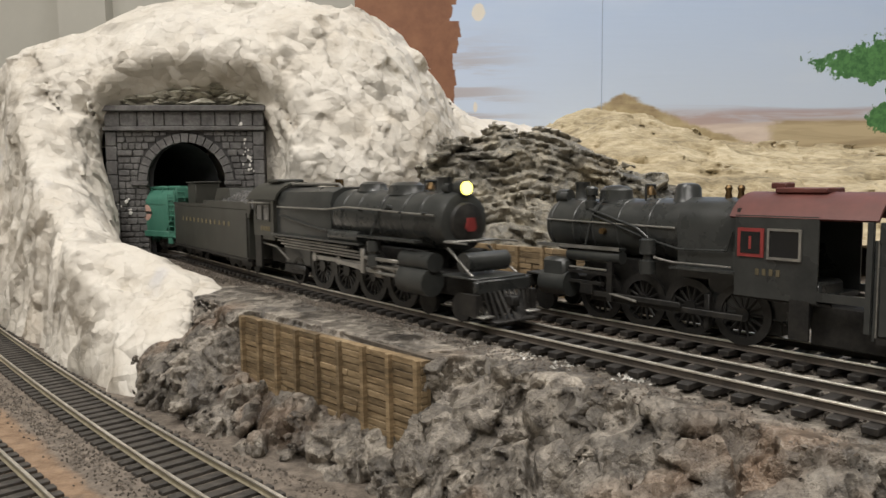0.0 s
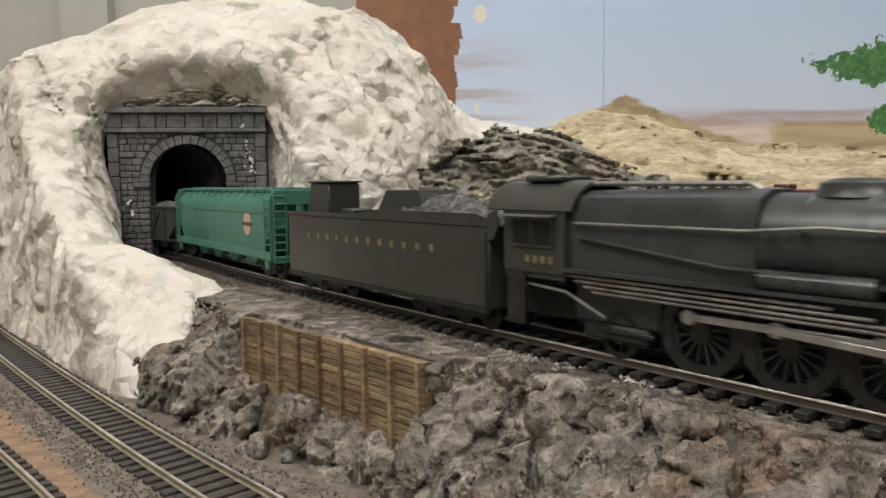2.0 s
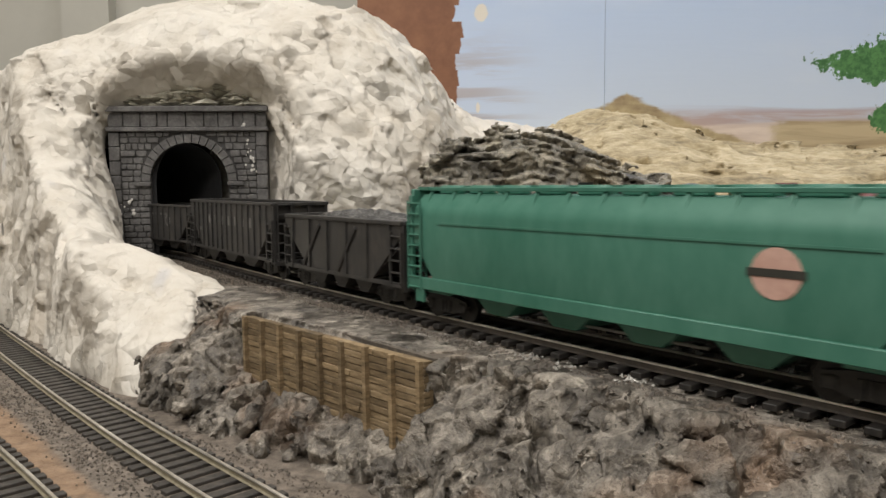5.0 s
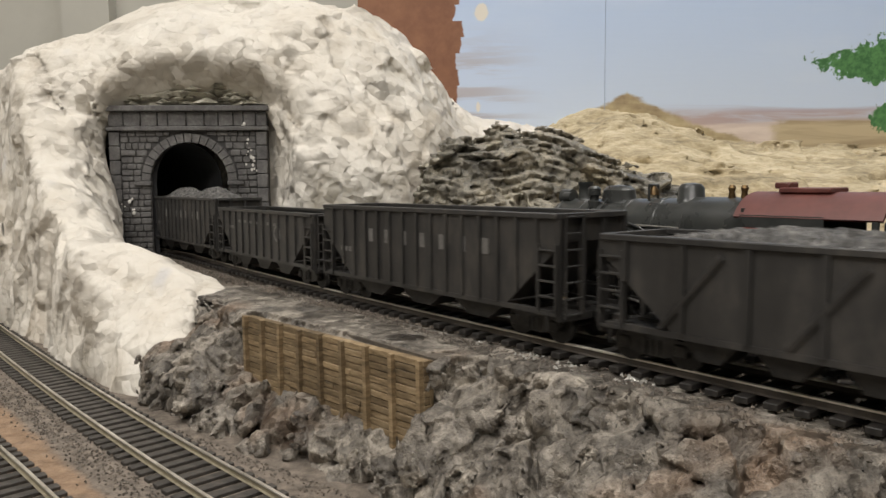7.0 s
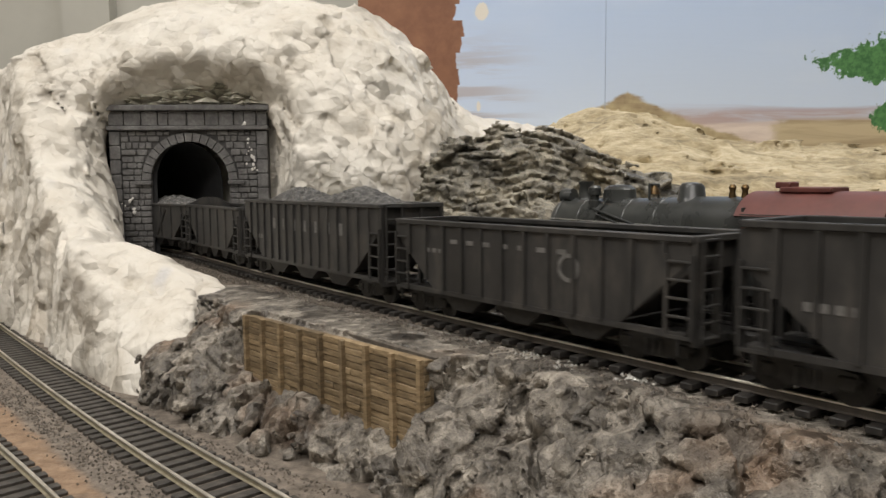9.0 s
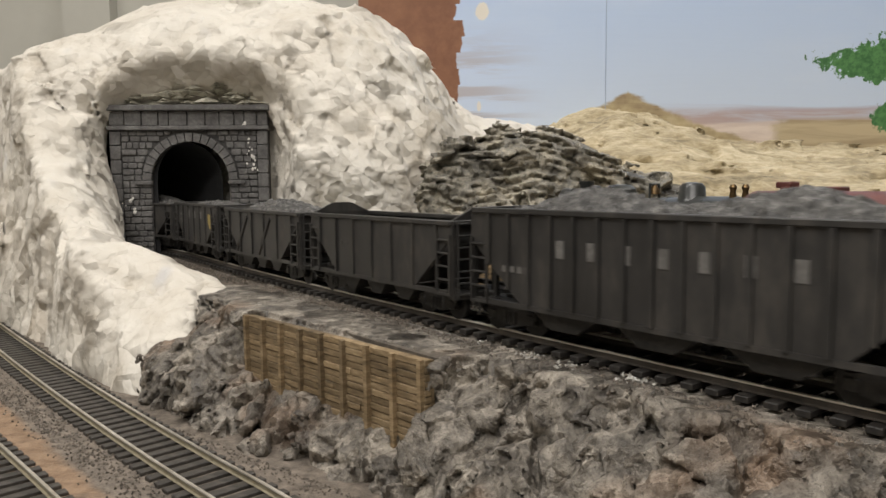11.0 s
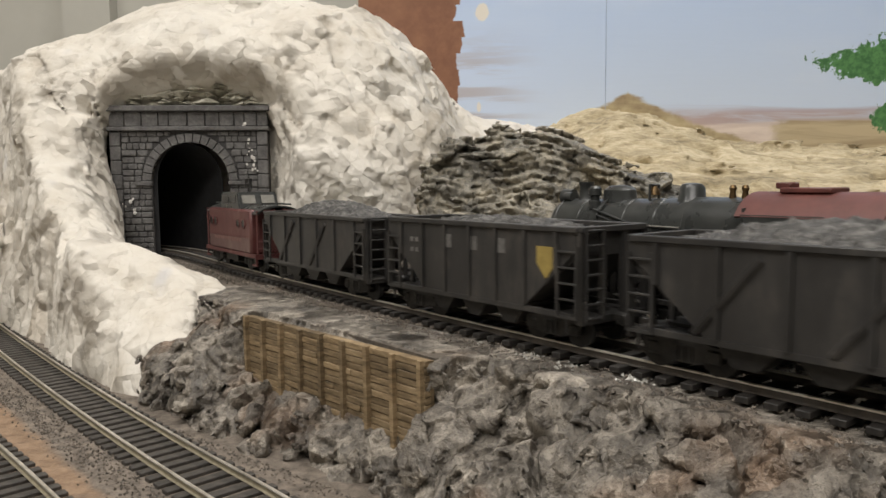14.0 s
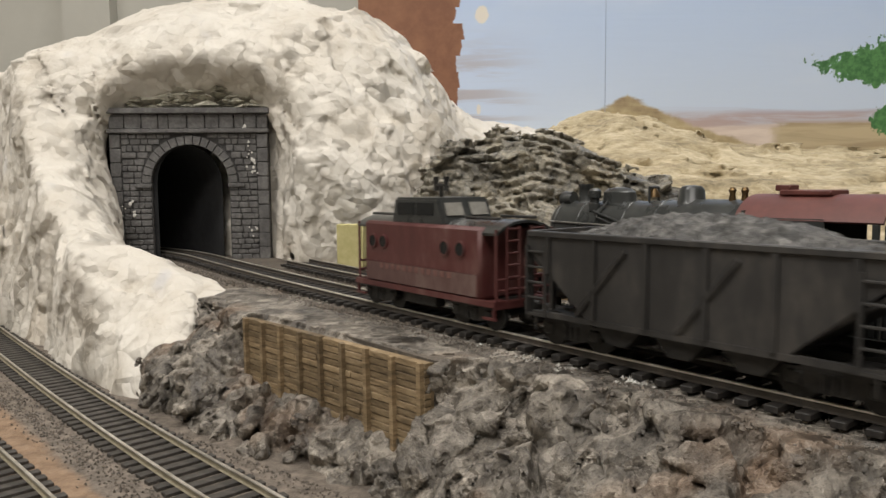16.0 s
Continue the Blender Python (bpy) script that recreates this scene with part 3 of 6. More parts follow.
mountain = tagged(solid("plaster_mountain", mountain_field, (-700, 318, -54), (200, 880, 240), 2.9, PLASTER, lumps, 22.0),
                  "unpainted white plaster mountain shaped over the tunnel", "mountain", kind="structure")


def shade_tube():
    """The tunnel's inner shade, put into a black arched tube added along the line."""
    m = speckled("shade_black", [(0.4, (0.012, 0.012, 0.013)), (0.6, (0.022, 0.022, 0.024))], 40, 0.85)
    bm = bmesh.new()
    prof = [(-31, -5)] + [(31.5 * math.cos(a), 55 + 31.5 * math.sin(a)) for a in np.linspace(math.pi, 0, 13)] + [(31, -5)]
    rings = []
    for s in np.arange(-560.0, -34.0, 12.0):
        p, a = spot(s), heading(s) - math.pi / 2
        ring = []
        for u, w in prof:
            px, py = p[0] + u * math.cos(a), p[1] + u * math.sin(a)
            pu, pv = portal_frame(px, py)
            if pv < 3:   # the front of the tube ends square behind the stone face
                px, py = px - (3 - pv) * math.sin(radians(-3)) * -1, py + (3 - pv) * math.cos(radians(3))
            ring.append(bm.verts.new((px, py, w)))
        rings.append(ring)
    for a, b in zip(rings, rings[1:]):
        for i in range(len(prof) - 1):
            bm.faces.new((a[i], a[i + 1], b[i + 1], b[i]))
    return tagged(finish("tunnel_shade", bm, m), "added black tube for the shade inside the tunnel", "tunnel", kind="structure")


shade_tube()


def slate_field(x, y, z):
    d = superdome(x, y, z, (64, 520, -30), (62, 52, 121), 3.0)
    d = smin(d, superdome(x, y, z, (20, 520, -30), (42, 48, 110), 3.2), 8)
    d = smin(d, ellipsoid(x, y, z, (132, 505, -20), (58, 50, 82)), 14)
    return smin(d, ellipsoid(x, y, z, (60, 470, -20), (70, 42, 62)), 16)


def strata(x, y, z):
    """Thin leaning beds, each a little set back or proud of the next, broken across by cracks."""
    lean = z - 0.10 * x + 14 * vnoise(x, y, z, 46) + 5 * vnoise(x, y, z, 16) + np.clip(x - 60, 0, 80) * 0.35
    bed = lean / 5.4 + 0.8 * vnoise(x * 0.3, y, lean, 13)
    k = np.floor(bed)
    part_way = bed - k
    proud = vnoise(x + k * 37.7, y + k * 13.1, k * 7.3, 19)
    block = np.floor(vnoise(x + k * 5.1, y, k * 3.0, 9) * 6) / 6
    r = -(proud - 0.5) * 5 - (block - 0.5) * 3 + (1 - part_way) ** 2 * 2.6
    return r + facets(x, y, z * 1.5, 26, 1.6, 2.4, 1.2) + facets(x + 11, y, z * 1.8, 8, 0.9, 0.9, 0.6)


slate = tagged(solid("slate_outcrop", slate_field, (-60, 415, -8), (210, 590, 104), 1.4, SLATE, strata, 16.0),
               "layered dark slate rock outcrop beside the siding", "rock", kind="structure")


def tan_field(x, y, z):
    top = 14 + np.clip((y - 440) * 0.172, -20, 200) + 46 * np.exp(-((x - 190) / 95) ** 2) * np.clip((y - 560) / 280, 0, 1)
    return (z - top) * 0.95


tan = tagged(solid("tan_hillside", tan_field, (70, 420, -10), (720, 860, 190), 3.4, TAN,
                   lambda x, y, z: facets(x * 0.6, y, z, 34, 4.0, 2.5, 0.3) + facets(x * 0.7, y, z, 14, 2.2, 2.0, 0.3) - (ridged(x * 0.4, y, z, 60) - 0.5) * 10),
             "tan painted plaster hillside below the backdrop", "hill", kind="structure")


# ---- tracks ----
def rail_line(pts, off, z0=-2.5, z1=0.0):
    bm = bmesh.new()
    rings = []
    prof = ((-0.95, -2.5), (0.95, -2.5), (0.25, -2.1), (0.22, -0.8), (0.6, -0.55), (0.6, -0.1), (0.5, 0), (-0.5, 0), (-0.6, -0.1), (-0.6, -0.55), (-0.22, -0.8), (-0.25, -2.1))
    pts = np.array(pts)
    tg = np.gradient(pts, axis=0)
    tg /= np.linalg.norm(tg, axis=1)[:, None]
    for p, t in zip(pts, tg):
        n = np.array((t[1], -t[0]))
        rings.append([bm.verts.new((*(p + n * (off + u)), w)) for u, w in prof])
    for a, b in zip(rings, rings[1:]):
        for i in range(len(prof)):
            bm.faces.new((a[i], a[(i + 1) % len(prof)], b[(i + 1) % len(prof)], b[i]))
    bmesh.ops.recalc_face_normals(bm, faces=bm.faces[:])
    return bm


def tie_mesh(length, material):
    bm = boxes((-1.9, 1.9, -length / 2, length / 2, -4.4, -2.55), bevel=0.25)
    me = bpy.data.meshes.new("tie")
    bm.transform(Matrix.Scale(MM, 4))
    bm.to_mesh(me)
    bm.free()
    me.materials.append(material)
    return me


TIE_MESHES = {RAIL_WORN: tie_mesh(27.5, TIE), RAIL_DULL: tie_mesh(29, TIE_GREY)}


def track(name, pts, z, pitch, label, side, first=0.0, last=1e9):
    pts = np.array(pts, float)
    tr = thing(name, at(0, 0, z), label, "railway track", "tracks")
    for off in (-8.65, 8.65):
        ob = part("rail", rail_line(pts, off), RAIL, tr)
        ob.data.materials.append(side)
        n = len(ob.data.polygons)
        ob.data.polygons.foreach_set("material_index", [0 if i % 12 in (4, 5, 6, 7, 8) else 1 for i in range(n)])
    s = np.r_[0, np.cumsum(np.linalg.norm(np.diff(pts, axis=0), axis=1))]
    for k in np.arange(max(first, 2.0), min(s[-1] - 2, last), pitch):
        p = np.array((np.interp(k, s, pts[:, 0]), np.interp(k, s, pts[:, 1])))
        q = np.array((np.interp(k + 1, s, pts[:, 0]), np.interp(k + 1, s, pts[:, 1]))) - p
        ob = new("tie", TIE_MESHES[side])
        ob.parent = tr
        ob.matrix_local = at(p[0], p[1], random.uniform(-0.15, 0), 0, 0, math.degrees(math.atan2(q[1], q[0])) + random.uniform(-1.2, 1.2))
    return tr


S_A, S_B = -260.0, 800.0
track("main_track", [spot(s) for s in np.arange(S_A, S_B, 6.0)], 0, 8.0, "model railway track with dark ties and bright rails on the embankment", RAIL_WORN)
SIDING = [np.array((main_x(y) + 56, y)) for y in np.arange(530.0, 160.0, -6.0)]
_e = (SIDING[-1] - SIDING[-2]) / np.linalg.norm(SIDING[-1] - SIDING[-2])
SIDING += [SIDING[-1] + _e * k for k in np.arange(6.0, 500.0, 6.0)]
track("siding_track", SIDING, 0, 8.0, "model railway siding with dark ties behind the main track", RAIL_WORN)


track("lower_track", LOW_TRACK, -46, 7.2, "lower model railway track with dark plastic ties and nickel rails", RAIL_DULL)
track("lower_track", low_line((-500, 570), (-250, 345), (-132, 222), 60) + low_line((-130, 220), (-60, 150), (60, 0), 30), -46, 7.2, "second lower model railway track with dark plastic ties", RAIL_DULL)


# ---- rolling stock ----
IRON = speckled("dark_iron", [(0.35, (0.012, 0.012, 0.012)), (0.65, (0.04, 0.037, 0.033))], 120, 0.55, 0.3)
HOPPER = speckled("hopper_black", [(0.3, (0.017, 0.0165, 0.016)), (0.52, (0.032, 0.0305, 0.029)), (0.7, (0.068, 0.061, 0.053))], 45, 0.5, bump_mm=0.1, stretch=(1, 1, 0.35), gloss=(0.4, 0.65))
BOILER = speckled("boiler_black", [(0.3, (0.022, 0.024, 0.024)), (0.7, (0.056, 0.058, 0.055))], 40, 0.35, bump_mm=0.08, gloss=(0.24, 0.4))
TENDER = speckled("tender_green_black", [(0.3, (0.026, 0.027, 0.023)), (0.7, (0.05, 0.049, 0.041))], 25, 0.42, bump_mm=0.05, gloss=(0.33, 0.5))
SILVERY = speckled("bare_steel", [(0.35, (0.2, 0.195, 0.18)), (0.65, (0.4, 0.385, 0.355))], 90, 0.35, 0.6)
COAL = speckled("coal", [(0.36, (0.02, 0.02, 0.019)), (0.5, (0.075, 0.072, 0.068)), (0.62, (0.2, 0.192, 0.18))], 240, 0.5, bump_mm=1.5, fine=3)
ROOF_RED = speckled("roof_red", [(0.35, (0.09, 0.028, 0.023)), (0.65, (0.145, 0.045, 0.036))], 40, 0.5, bump_mm=0.1)
CABOOSE_RED = speckled("caboose_red", [(0.3, (0.06, 0.0165, 0.016)), (0.52, (0.092, 0.026, 0.024)), (0.7, (0.14, 0.068, 0.06))], 45, 0.5, bump_mm=0.1, stretch=(1, 1, 0.4))
CABOOSE_DUSTY = speckled("dusty_maroon", [(0.3, (0.075, 0.036, 0.033)), (0.52, (0.11, 0.06, 0.053)), (0.7, (0.17, 0.115, 0.1))], 40, 0.6, bump_mm=0.1, stretch=(1, 1, 0.4))
FADED = speckled("faded_lettering", [(0.35, (0.13, 0.055, 0.048)), (0.65, (0.2, 0.1, 0.085))], 150, 0.6)
# pale tone painted into the panes for reflected and seen-through light
LIT_PANE = speckled("lit_pane", [(0.35, (0.2, 0.19, 0.17)), (0.65, (0.3, 0.29, 0.26))], 60, 0.15)
DRIVER = speckled("driver_grey", [(0.35, (0.02, 0.02, 0.019)), (0.65, (0.045, 0.043, 0.041))], 90, 0.4, 0.4)
BRIGHT_RED = speckled("sign_red", [(0.35, (0.2, 0.026, 0.024)), (0.65, (0.3, 0.045, 0.042))], 60, 0.5)
GOLD = speckled("gold_letter", [(0.35, (0.13, 0.11, 0.06)), (0.65, (0.24, 0.195, 0.11))], 200, 0.5)
PALE = speckled("pale_letter", [(0.3, (0.075, 0.072, 0.068)), (0.7, (0.2, 0.193, 0.183))], 150, 0.6)
YELLOW = speckled("yellow_badge", [(0.35, (0.26, 0.19, 0.05)), (0.65, (0.4, 0.3, 0.09))], 100, 0.5)
DULL_GOLD = speckled("dull_gold", [(0.35, (0.09, 0.075, 0.045)), (0.65, (0.14, 0.115, 0.065))], 200, 0.6)
BRASS = speckled("brass", [(0.35, (0.08, 0.055, 0.03)), (0.65, (0.22, 0.14, 0.065))], 150, 0.45, 0.9)
DARK_GLASS, _nt, _b = mat("dark_glass", 0.08)
_b.inputs["Base Color"].default_value = (0.012, 0.013, 0.014, 1)
LAMP, _nt, _b = mat("headlamp_glow", 0.3)
_b.inputs["Base Color"].default_value = (0.9, 0.85, 0.3, 1)
_b.inputs["Emission Color"].default_value = (1.0, 0.86, 0.16, 1)
_b.inputs["Emission Strength"].default_value = 3.5


def wheel_bm(r, width, spokes=0):
    """A flanged wheel whose axle lies along y."""
    bm = bmesh.new()
    turn = Matrix.Rotation(math.pi / 2, 4, "X")
    lathe(bm, [(r * 0.8, -width / 2), (r, -width / 2), (r, width * 0.25), (r * 1.09, width * 0.32), (r * 1.09, width / 2), (r * 0.8, width / 2)], turn, 28)
    if not spokes:
        lathe(bm, [(r * 0.82, -width * 0.2), (r * 0.3, -width * 0.45), (r * 0.3, width * 0.4), (r * 0.82, width * 0.3)], turn, 20)
    else:
        bmesh.ops.delete(bm, geom=[f for f in bm.faces if len(f.verts) > 8], context="FACES")
        inner = [e for e in bm.edges if e.is_boundary]
        bmesh.ops.bridge_loops(bm, edges=inner)
        lathe(bm, [(r * 0.26, -width * 0.55), (r * 0.26, width * 0.5)], turn, 16)
        for i in range(spokes):
            a = 2 * math.pi * i / spokes
            rod(bm, (r * 0.2 * math.cos(a), 0, r * 0.2 * math.sin(a)), (r * 0.85 * math.cos(a), 0, r * 0.85 * math.sin(a)), r * 0.055, 6)
        prism(bm, [(r * 0.82 * math.cos(a), r * 0.82 * math.sin(a)) for a in np.linspace(2.5, 3.8, 8)] , -width * 0.3, width * 0.3, "y")
    return bm


ROLLERS = []   # wheelsets that turn, with their radius and place


def wheelset(parent, x, z, r, gauge=16.0, spokes=0, material=None, name="wheelset"):
    bm = bmesh.new()
    for side in (-1, 1):
        w = wheel_bm(r, 2.6, spokes)
        w.transform(Matrix.Translation((0, side * gauge / 2, 0)) @ (Matrix.Rotation(math.pi, 4, "Z") if side > 0 else Matrix()))
        tmp = bpy.data.meshes.new("tmp")
        w.to_mesh(tmp)
        w.free()
        bm.from_mesh(tmp)
        bpy.data.meshes.remove(tmp)
    rod(bm, (0, -gauge / 2, 0), (0, gauge / 2, 0), r * 0.18, 10)
    ob = part(name, bm, material or IRON, parent)
    ob.location = (x * MM, 0, z * MM)
    ROLLERS.append((ob, x, z, r))
    return ob


def truck(parent, x, wheels=2, base=19.0, r=5.2):
    t = new("truck")
    t.parent, t.empty_display_size = parent, 0.005
    t.location = (x * MM, 0, 0)
    span = base / 2 + 3
    for side in (-1, 1):
        bm = bmesh.new()
        y = side * 11.2
        prism(bm, [(-span, 6.4), (-span + 1, 8.0), (-4, 9.2), (4, 9.2), (span - 1, 8.0), (span, 6.4), (span - 2, 4.2), (4, 2.6), (-4, 2.6), (-span + 2, 4.2)], y - 0.9, y + 0.9, "y")
        for k in (-1, 1):
            box(bm, k * base / 2 - 2, k * base / 2 + 2, y - 1.5, y + 1.5, 3.6, 7.4, 0.5)
        for k in (-2.2, 0, 2.2):
            rod(bm, (k, y + side * 0.9, 3.2), (k, y + side * 0.9, 7.6), 0.9, 8)
        part("side_frame", bm, IRON, t)
    part("bolster", boxes((-3.2, 3.2, -11, 11, 5.5, 9.5), bevel=0.4), IRON, t)
    for k in np.linspace(-base / 2, base / 2, wheels):
        wheelset(t, k, r, r)
    return t


def coupler(parent, x, side):
    bm = boxes((min(x, x + side * 7), max(x, x + side * 7), -1.2, 1.2, 8.2, 10.6), (x + side * 5 - 1.8, x + side * 5 + 1.8, -2.4, 1.6, 7.4, 11.2), bevel=0.4)
    part("coupler", bm, IRON, parent)


def ladder(name, parent, x, y, z0, z1, width, rungs, along, material):
    """A ladder with two stiles; along is the axis on which it is wide."""
    bm = bmesh.new()
    for k in (-width / 2, width / 2):
        p = (x + k, y) if along == "x" else (x, y + k)
        rod(bm, (*p, z0), (*p, z1), 0.45, 6)
    for z in np.linspace(z0 + 1, z1 - 1, rungs):
        a, b = ((x - width / 2, y, z), (x + width / 2, y, z)) if along == "x" else ((x, y - width / 2, z), (x, y + width / 2, z))
        rod(bm, a, b, 0.4, 6)
    return part(name, bm, material, parent)


def letters(parent, x, y, z, n, pitch, w, h, material, gaps=(), name="lettering", thick=0.15):
    """A run of plain bars the size of letters along a side; y is the side's face."""
    bm = bmesh.new()
    for i in range(n):
        if i not in gaps:
            u = x + i * pitch
            box(bm, u + w * 0.12, u + w * 0.88, y - thick, y + thick, z, z + h)
    return part(name, bm, material, parent)


def coal_heap(parent, x0, x1, w, z, crown, seed, peaks=1, name="coal_load"):
    nx, ny = max(20, int((x1 - x0) / 1.1)), 28
    bm = bmesh.new()
    g = []
    for i in range(nx + 1):
        row = []
        for j in range(ny + 1):
            u, v = i / nx, j / ny
            h = min(1, 4 * min(u, 1 - u)) ** 0.7 * math.sin(math.pi * v) ** 0.8
            h *= 0.75 + 0.25 * math.cos(2 * math.pi * peaks * u + math.pi)
            x, y = x0 + (x1 - x0) * u, -w / 2 + w * v
            zz = z + crown * h + 1.4 * noise.noise(Vector((x * 0.3, y * 0.3, seed))) + 1.6 * noise.noise(Vector((x * 0.75, y * 0.75, seed)))
            row.append(bm.verts.new((x, y, zz)))
        g.append(row)
    for i in range(nx):
        for j in range(ny):
            bm.faces.new((g[i][j], g[i + 1][j], g[i + 1][j + 1], g[i][j + 1]))
    low = [bm.verts.new((v.co.x, v.co.y, z - 6)) for v in (g[0][0], g[nx][0], g[nx][ny], g[0][ny])]
    bm.faces.new(low[::-1])
    return part(name, bm, COAL, parent, "heaped load of loose coal", False)


def hopper(label, length, top, ribs, load=0.0, diag=False, peaked=False, marks=0, seed=1, tint=None, bays=3, heap=1, cut=24.0):
    """An open-topped hopper car: ribbed sides, sloping ends, chutes, end ladders and two trucks."""
    m = tint or HOPPER
    car = thing("hopper_car", at(0, 0, 0), label, "hopper car", "cars of the coal train")
    h, half, low = length / 2, 16.0, 11.5
    for side in (-1, 1):
        bm = bmesh.new()
        y = side * half
        poly = [(-h + 1, top - 1.5), (h - 1, top - 1.5), (h - 1, 31), (h - cut, low), (-h + cut, low), (-h + 1, 31)]
        prism(bm, poly, y - 0.5, y + 0.5, "y")
        part("side_sheet", bm, m, car)
        n = ribs
        for i in range(n):
            bm = bmesh.new()
            x = -h + 9 + (length - 18) * i / (n - 1)
            z0 = low if abs(x) < h - cut else low + (abs(x) - (h - cut)) * (31 - low) / (cut - 1)
            box(bm, x - 0.7, x + 0.7, y + side * 0.5 if side > 0 else y - 1.5, y + 1.5 if side > 0 else y - 0.5, z0, top - 1.5)
            part("rib", bm, m, car)
        if diag:
            for a, b in ((-h * 0.30, -h * 0.62), (h * 0.33, h * 0.02)):
                u, v = Vector((a, y + side * 0.7, top - 4)), Vector((b, y + side * 0.7, low + 1))
                part("diagonal_brace", rod(bmesh.new(), u, v, 1.1, 5), m, car)
        part("sill", boxes((-h + 2, h - 2, y - 0.9, y + 0.9, low - 1.5, low + 0.2)), m, car)
        part("top_rail", boxes((-h, h, y - 1.4, y + 1.4, top - 1.6, top + 0.3), bevel=0.3), m, car)
    for e in (-1, 1):
        bm = bmesh.new()
        x = e * h
        box(bm, x - 1.2, x + 1.2, -half, half, top - 1.6, top + 0.3, 0.2)
        part("end_rail", bm, m, car)
        bm = bmesh.new()
        prism(bm, [(x - e * 0.5, top - 1.5), (x - e * 0.5, top - 9), (x - e * cut, low + 1), (x - e * (cut + 1.2), low + 1.5), (x - e * 1.8, top - 8.5), (x - e * 1.8, top - 1.5)], -half + 0.5, half - 0.5, "y")
        part("slope_sheet", bm, m, car)
        bm = bmesh.new()
        for y in (-half + 0.4, -5, 5, half - 0.4):
            box(bm, x - 0.9, x + 0.9, y - 0.8, y + 0.8, 8.5, top - 1.6)
        box(bm, x - 1.2, x + 1.2, -half, half, 8.2, 10.5)
        box(bm, min(x, x - e * 14), max(x, x - e * 14), -half + 1, half - 1, 9.2, 10.4)
        part("end_frame", bm, m, car)
        for side in (-1, 1):
            y = side * (half + 1.1)
            lad = part("side_ladder", boxes((x - 0.45, x + 0.45, y - 0.45, y + 0.45, 10, 33), (x - e * 8 - 0.45, x - e * 8 + 0.45, y - 0.45, y + 0.45, 10, 33), (min(x, x - e * 8), max(x, x - e * 8), y - 0.4, y + 0.4, 10, 10.9)), m, car)
            for z in (16.0, 21.0, 26.0, 31.0):
                part("rung", rods(((x, y, z), (x - e * 8, y, z), 0.42), n=6), m, lad)
            part("stirrup", rods(((x - e * 4, y, 5.5), (x - e * 4, y, 10), 0.5), n=6), IRON, lad)
        if e > 0 or peaked:
            ladder("end_ladder", car, x + e * 1.3, -10, 9, top, 8, 7, "y", m)
        coupler(car, x, e)
        if peaked:
            bm = bmesh.new()
            prism(bm, [(-half, top), (-half + 10, top + 4.6), (-4, top + 5), (4, top + 5), (half - 10, top + 4.6), (half, top)], min(x, x - e * 1.4), max(x, x - e * 1.4), "x")
            part("peaked_end", bm, m, car)
    for i in range(bays):
        c = (i - (bays - 1) / 2) * (length - 2 * cut) / bays
        bm = bmesh.new()
        w = (length - 2 * cut) / bays / 2 - 1
        for side in (-1, 1):
            prism(bm, [(c - w, low), (c + w, low), (c + w * 0.35, 4.5), (c - w * 0.35, 4.5)], side * 4, side * 14.5, "y")
        # darker than the body: the shade under the car is put into the colour
        part("chute", bm, IRON, car)
    part("centre_sill", boxes((-h + 4, h - 4, -3.5, 3.5, 6.5, low)), IRON, car)
    part("floor_sheet", boxes((-h + cut, h - cut, -half + 0.5, half - 0.5, low - 0.4, low + 0.5)), m, car)
    part("brake_cylinder", rods(((-h + 12, 0, 13), (-h + 20, 0, 13), 2.4), n=10), IRON, car)
    for e in (-1, 1):
        truck(car, e * (h - 15))
    if load:
        coal_heap(car, -h + 2.4, h - 2.4, 2 * half - 1.2, top - 3, load, seed, heap)
    if marks == 1:
        letters(car, -h * 0.48, -half - 0.55, top - 15, 7, length * 0.083, 4.2, 5.6, PALE)
        letters(car, -h * 0.80, -half - 0.55, 22, 4, 3.6, 2.8, 2.2, PALE)
    elif marks == 2:
        letters(car, -h * 0.5, -half - 0.55, top - 8, 7, 9.0, 5, 1.6, PALE)
        bm = bmesh.new()
        lathe(bm, [(4.5, -0.15), (4.5, 0.15), (3.2, 0.15), (3.2, -0.15)], Matrix.Translation((h * 0.36, -half - 0.6, top - 12)) @ Matrix.Rotation(math.pi / 2, 4, "X"), 20)
        part("emblem", bm, PALE, car, "worn pale emblem")
        letters(car, -h * 0.72, -half - 0.55, top - 12, 3, 4, 3, 1.6, PALE)
    elif marks == 3:
        letters(car, -h * 0.28, -half - 0.55, top - 10, 5, 7.4, 4.4, 5, PALE, (1, 3))
        letters(car, -h * 0.02, -half - 0.55, top - 10, 1, 5, 4, 5, PALE)
        letters(car, -h * 0.72, -half - 0.55, top - 9, 3, 3.4, 2.6, 1.8, PALE)
        letters(car, -h * 0.72, -half - 0.55, top - 13, 3, 3.4, 2.6, 1.6, PALE)
        bm = bmesh.new()
        prism(bm, [(h * 0.66, top - 6.5), (h * 0.82, top - 6.5), (h * 0.82, top - 12), (h * 0.74, top - 17), (h * 0.66, top - 12)], -half - 0.75, -half - 0.5, "y")
        part("shield", bm, YELLOW, car, "yellow shield emblem")
    elif marks == 4:
        letters(car, -h * 0.6, -half - 0.55, top - 14, 4, 5, 3.6, 2.2, HOPPER)
    return car


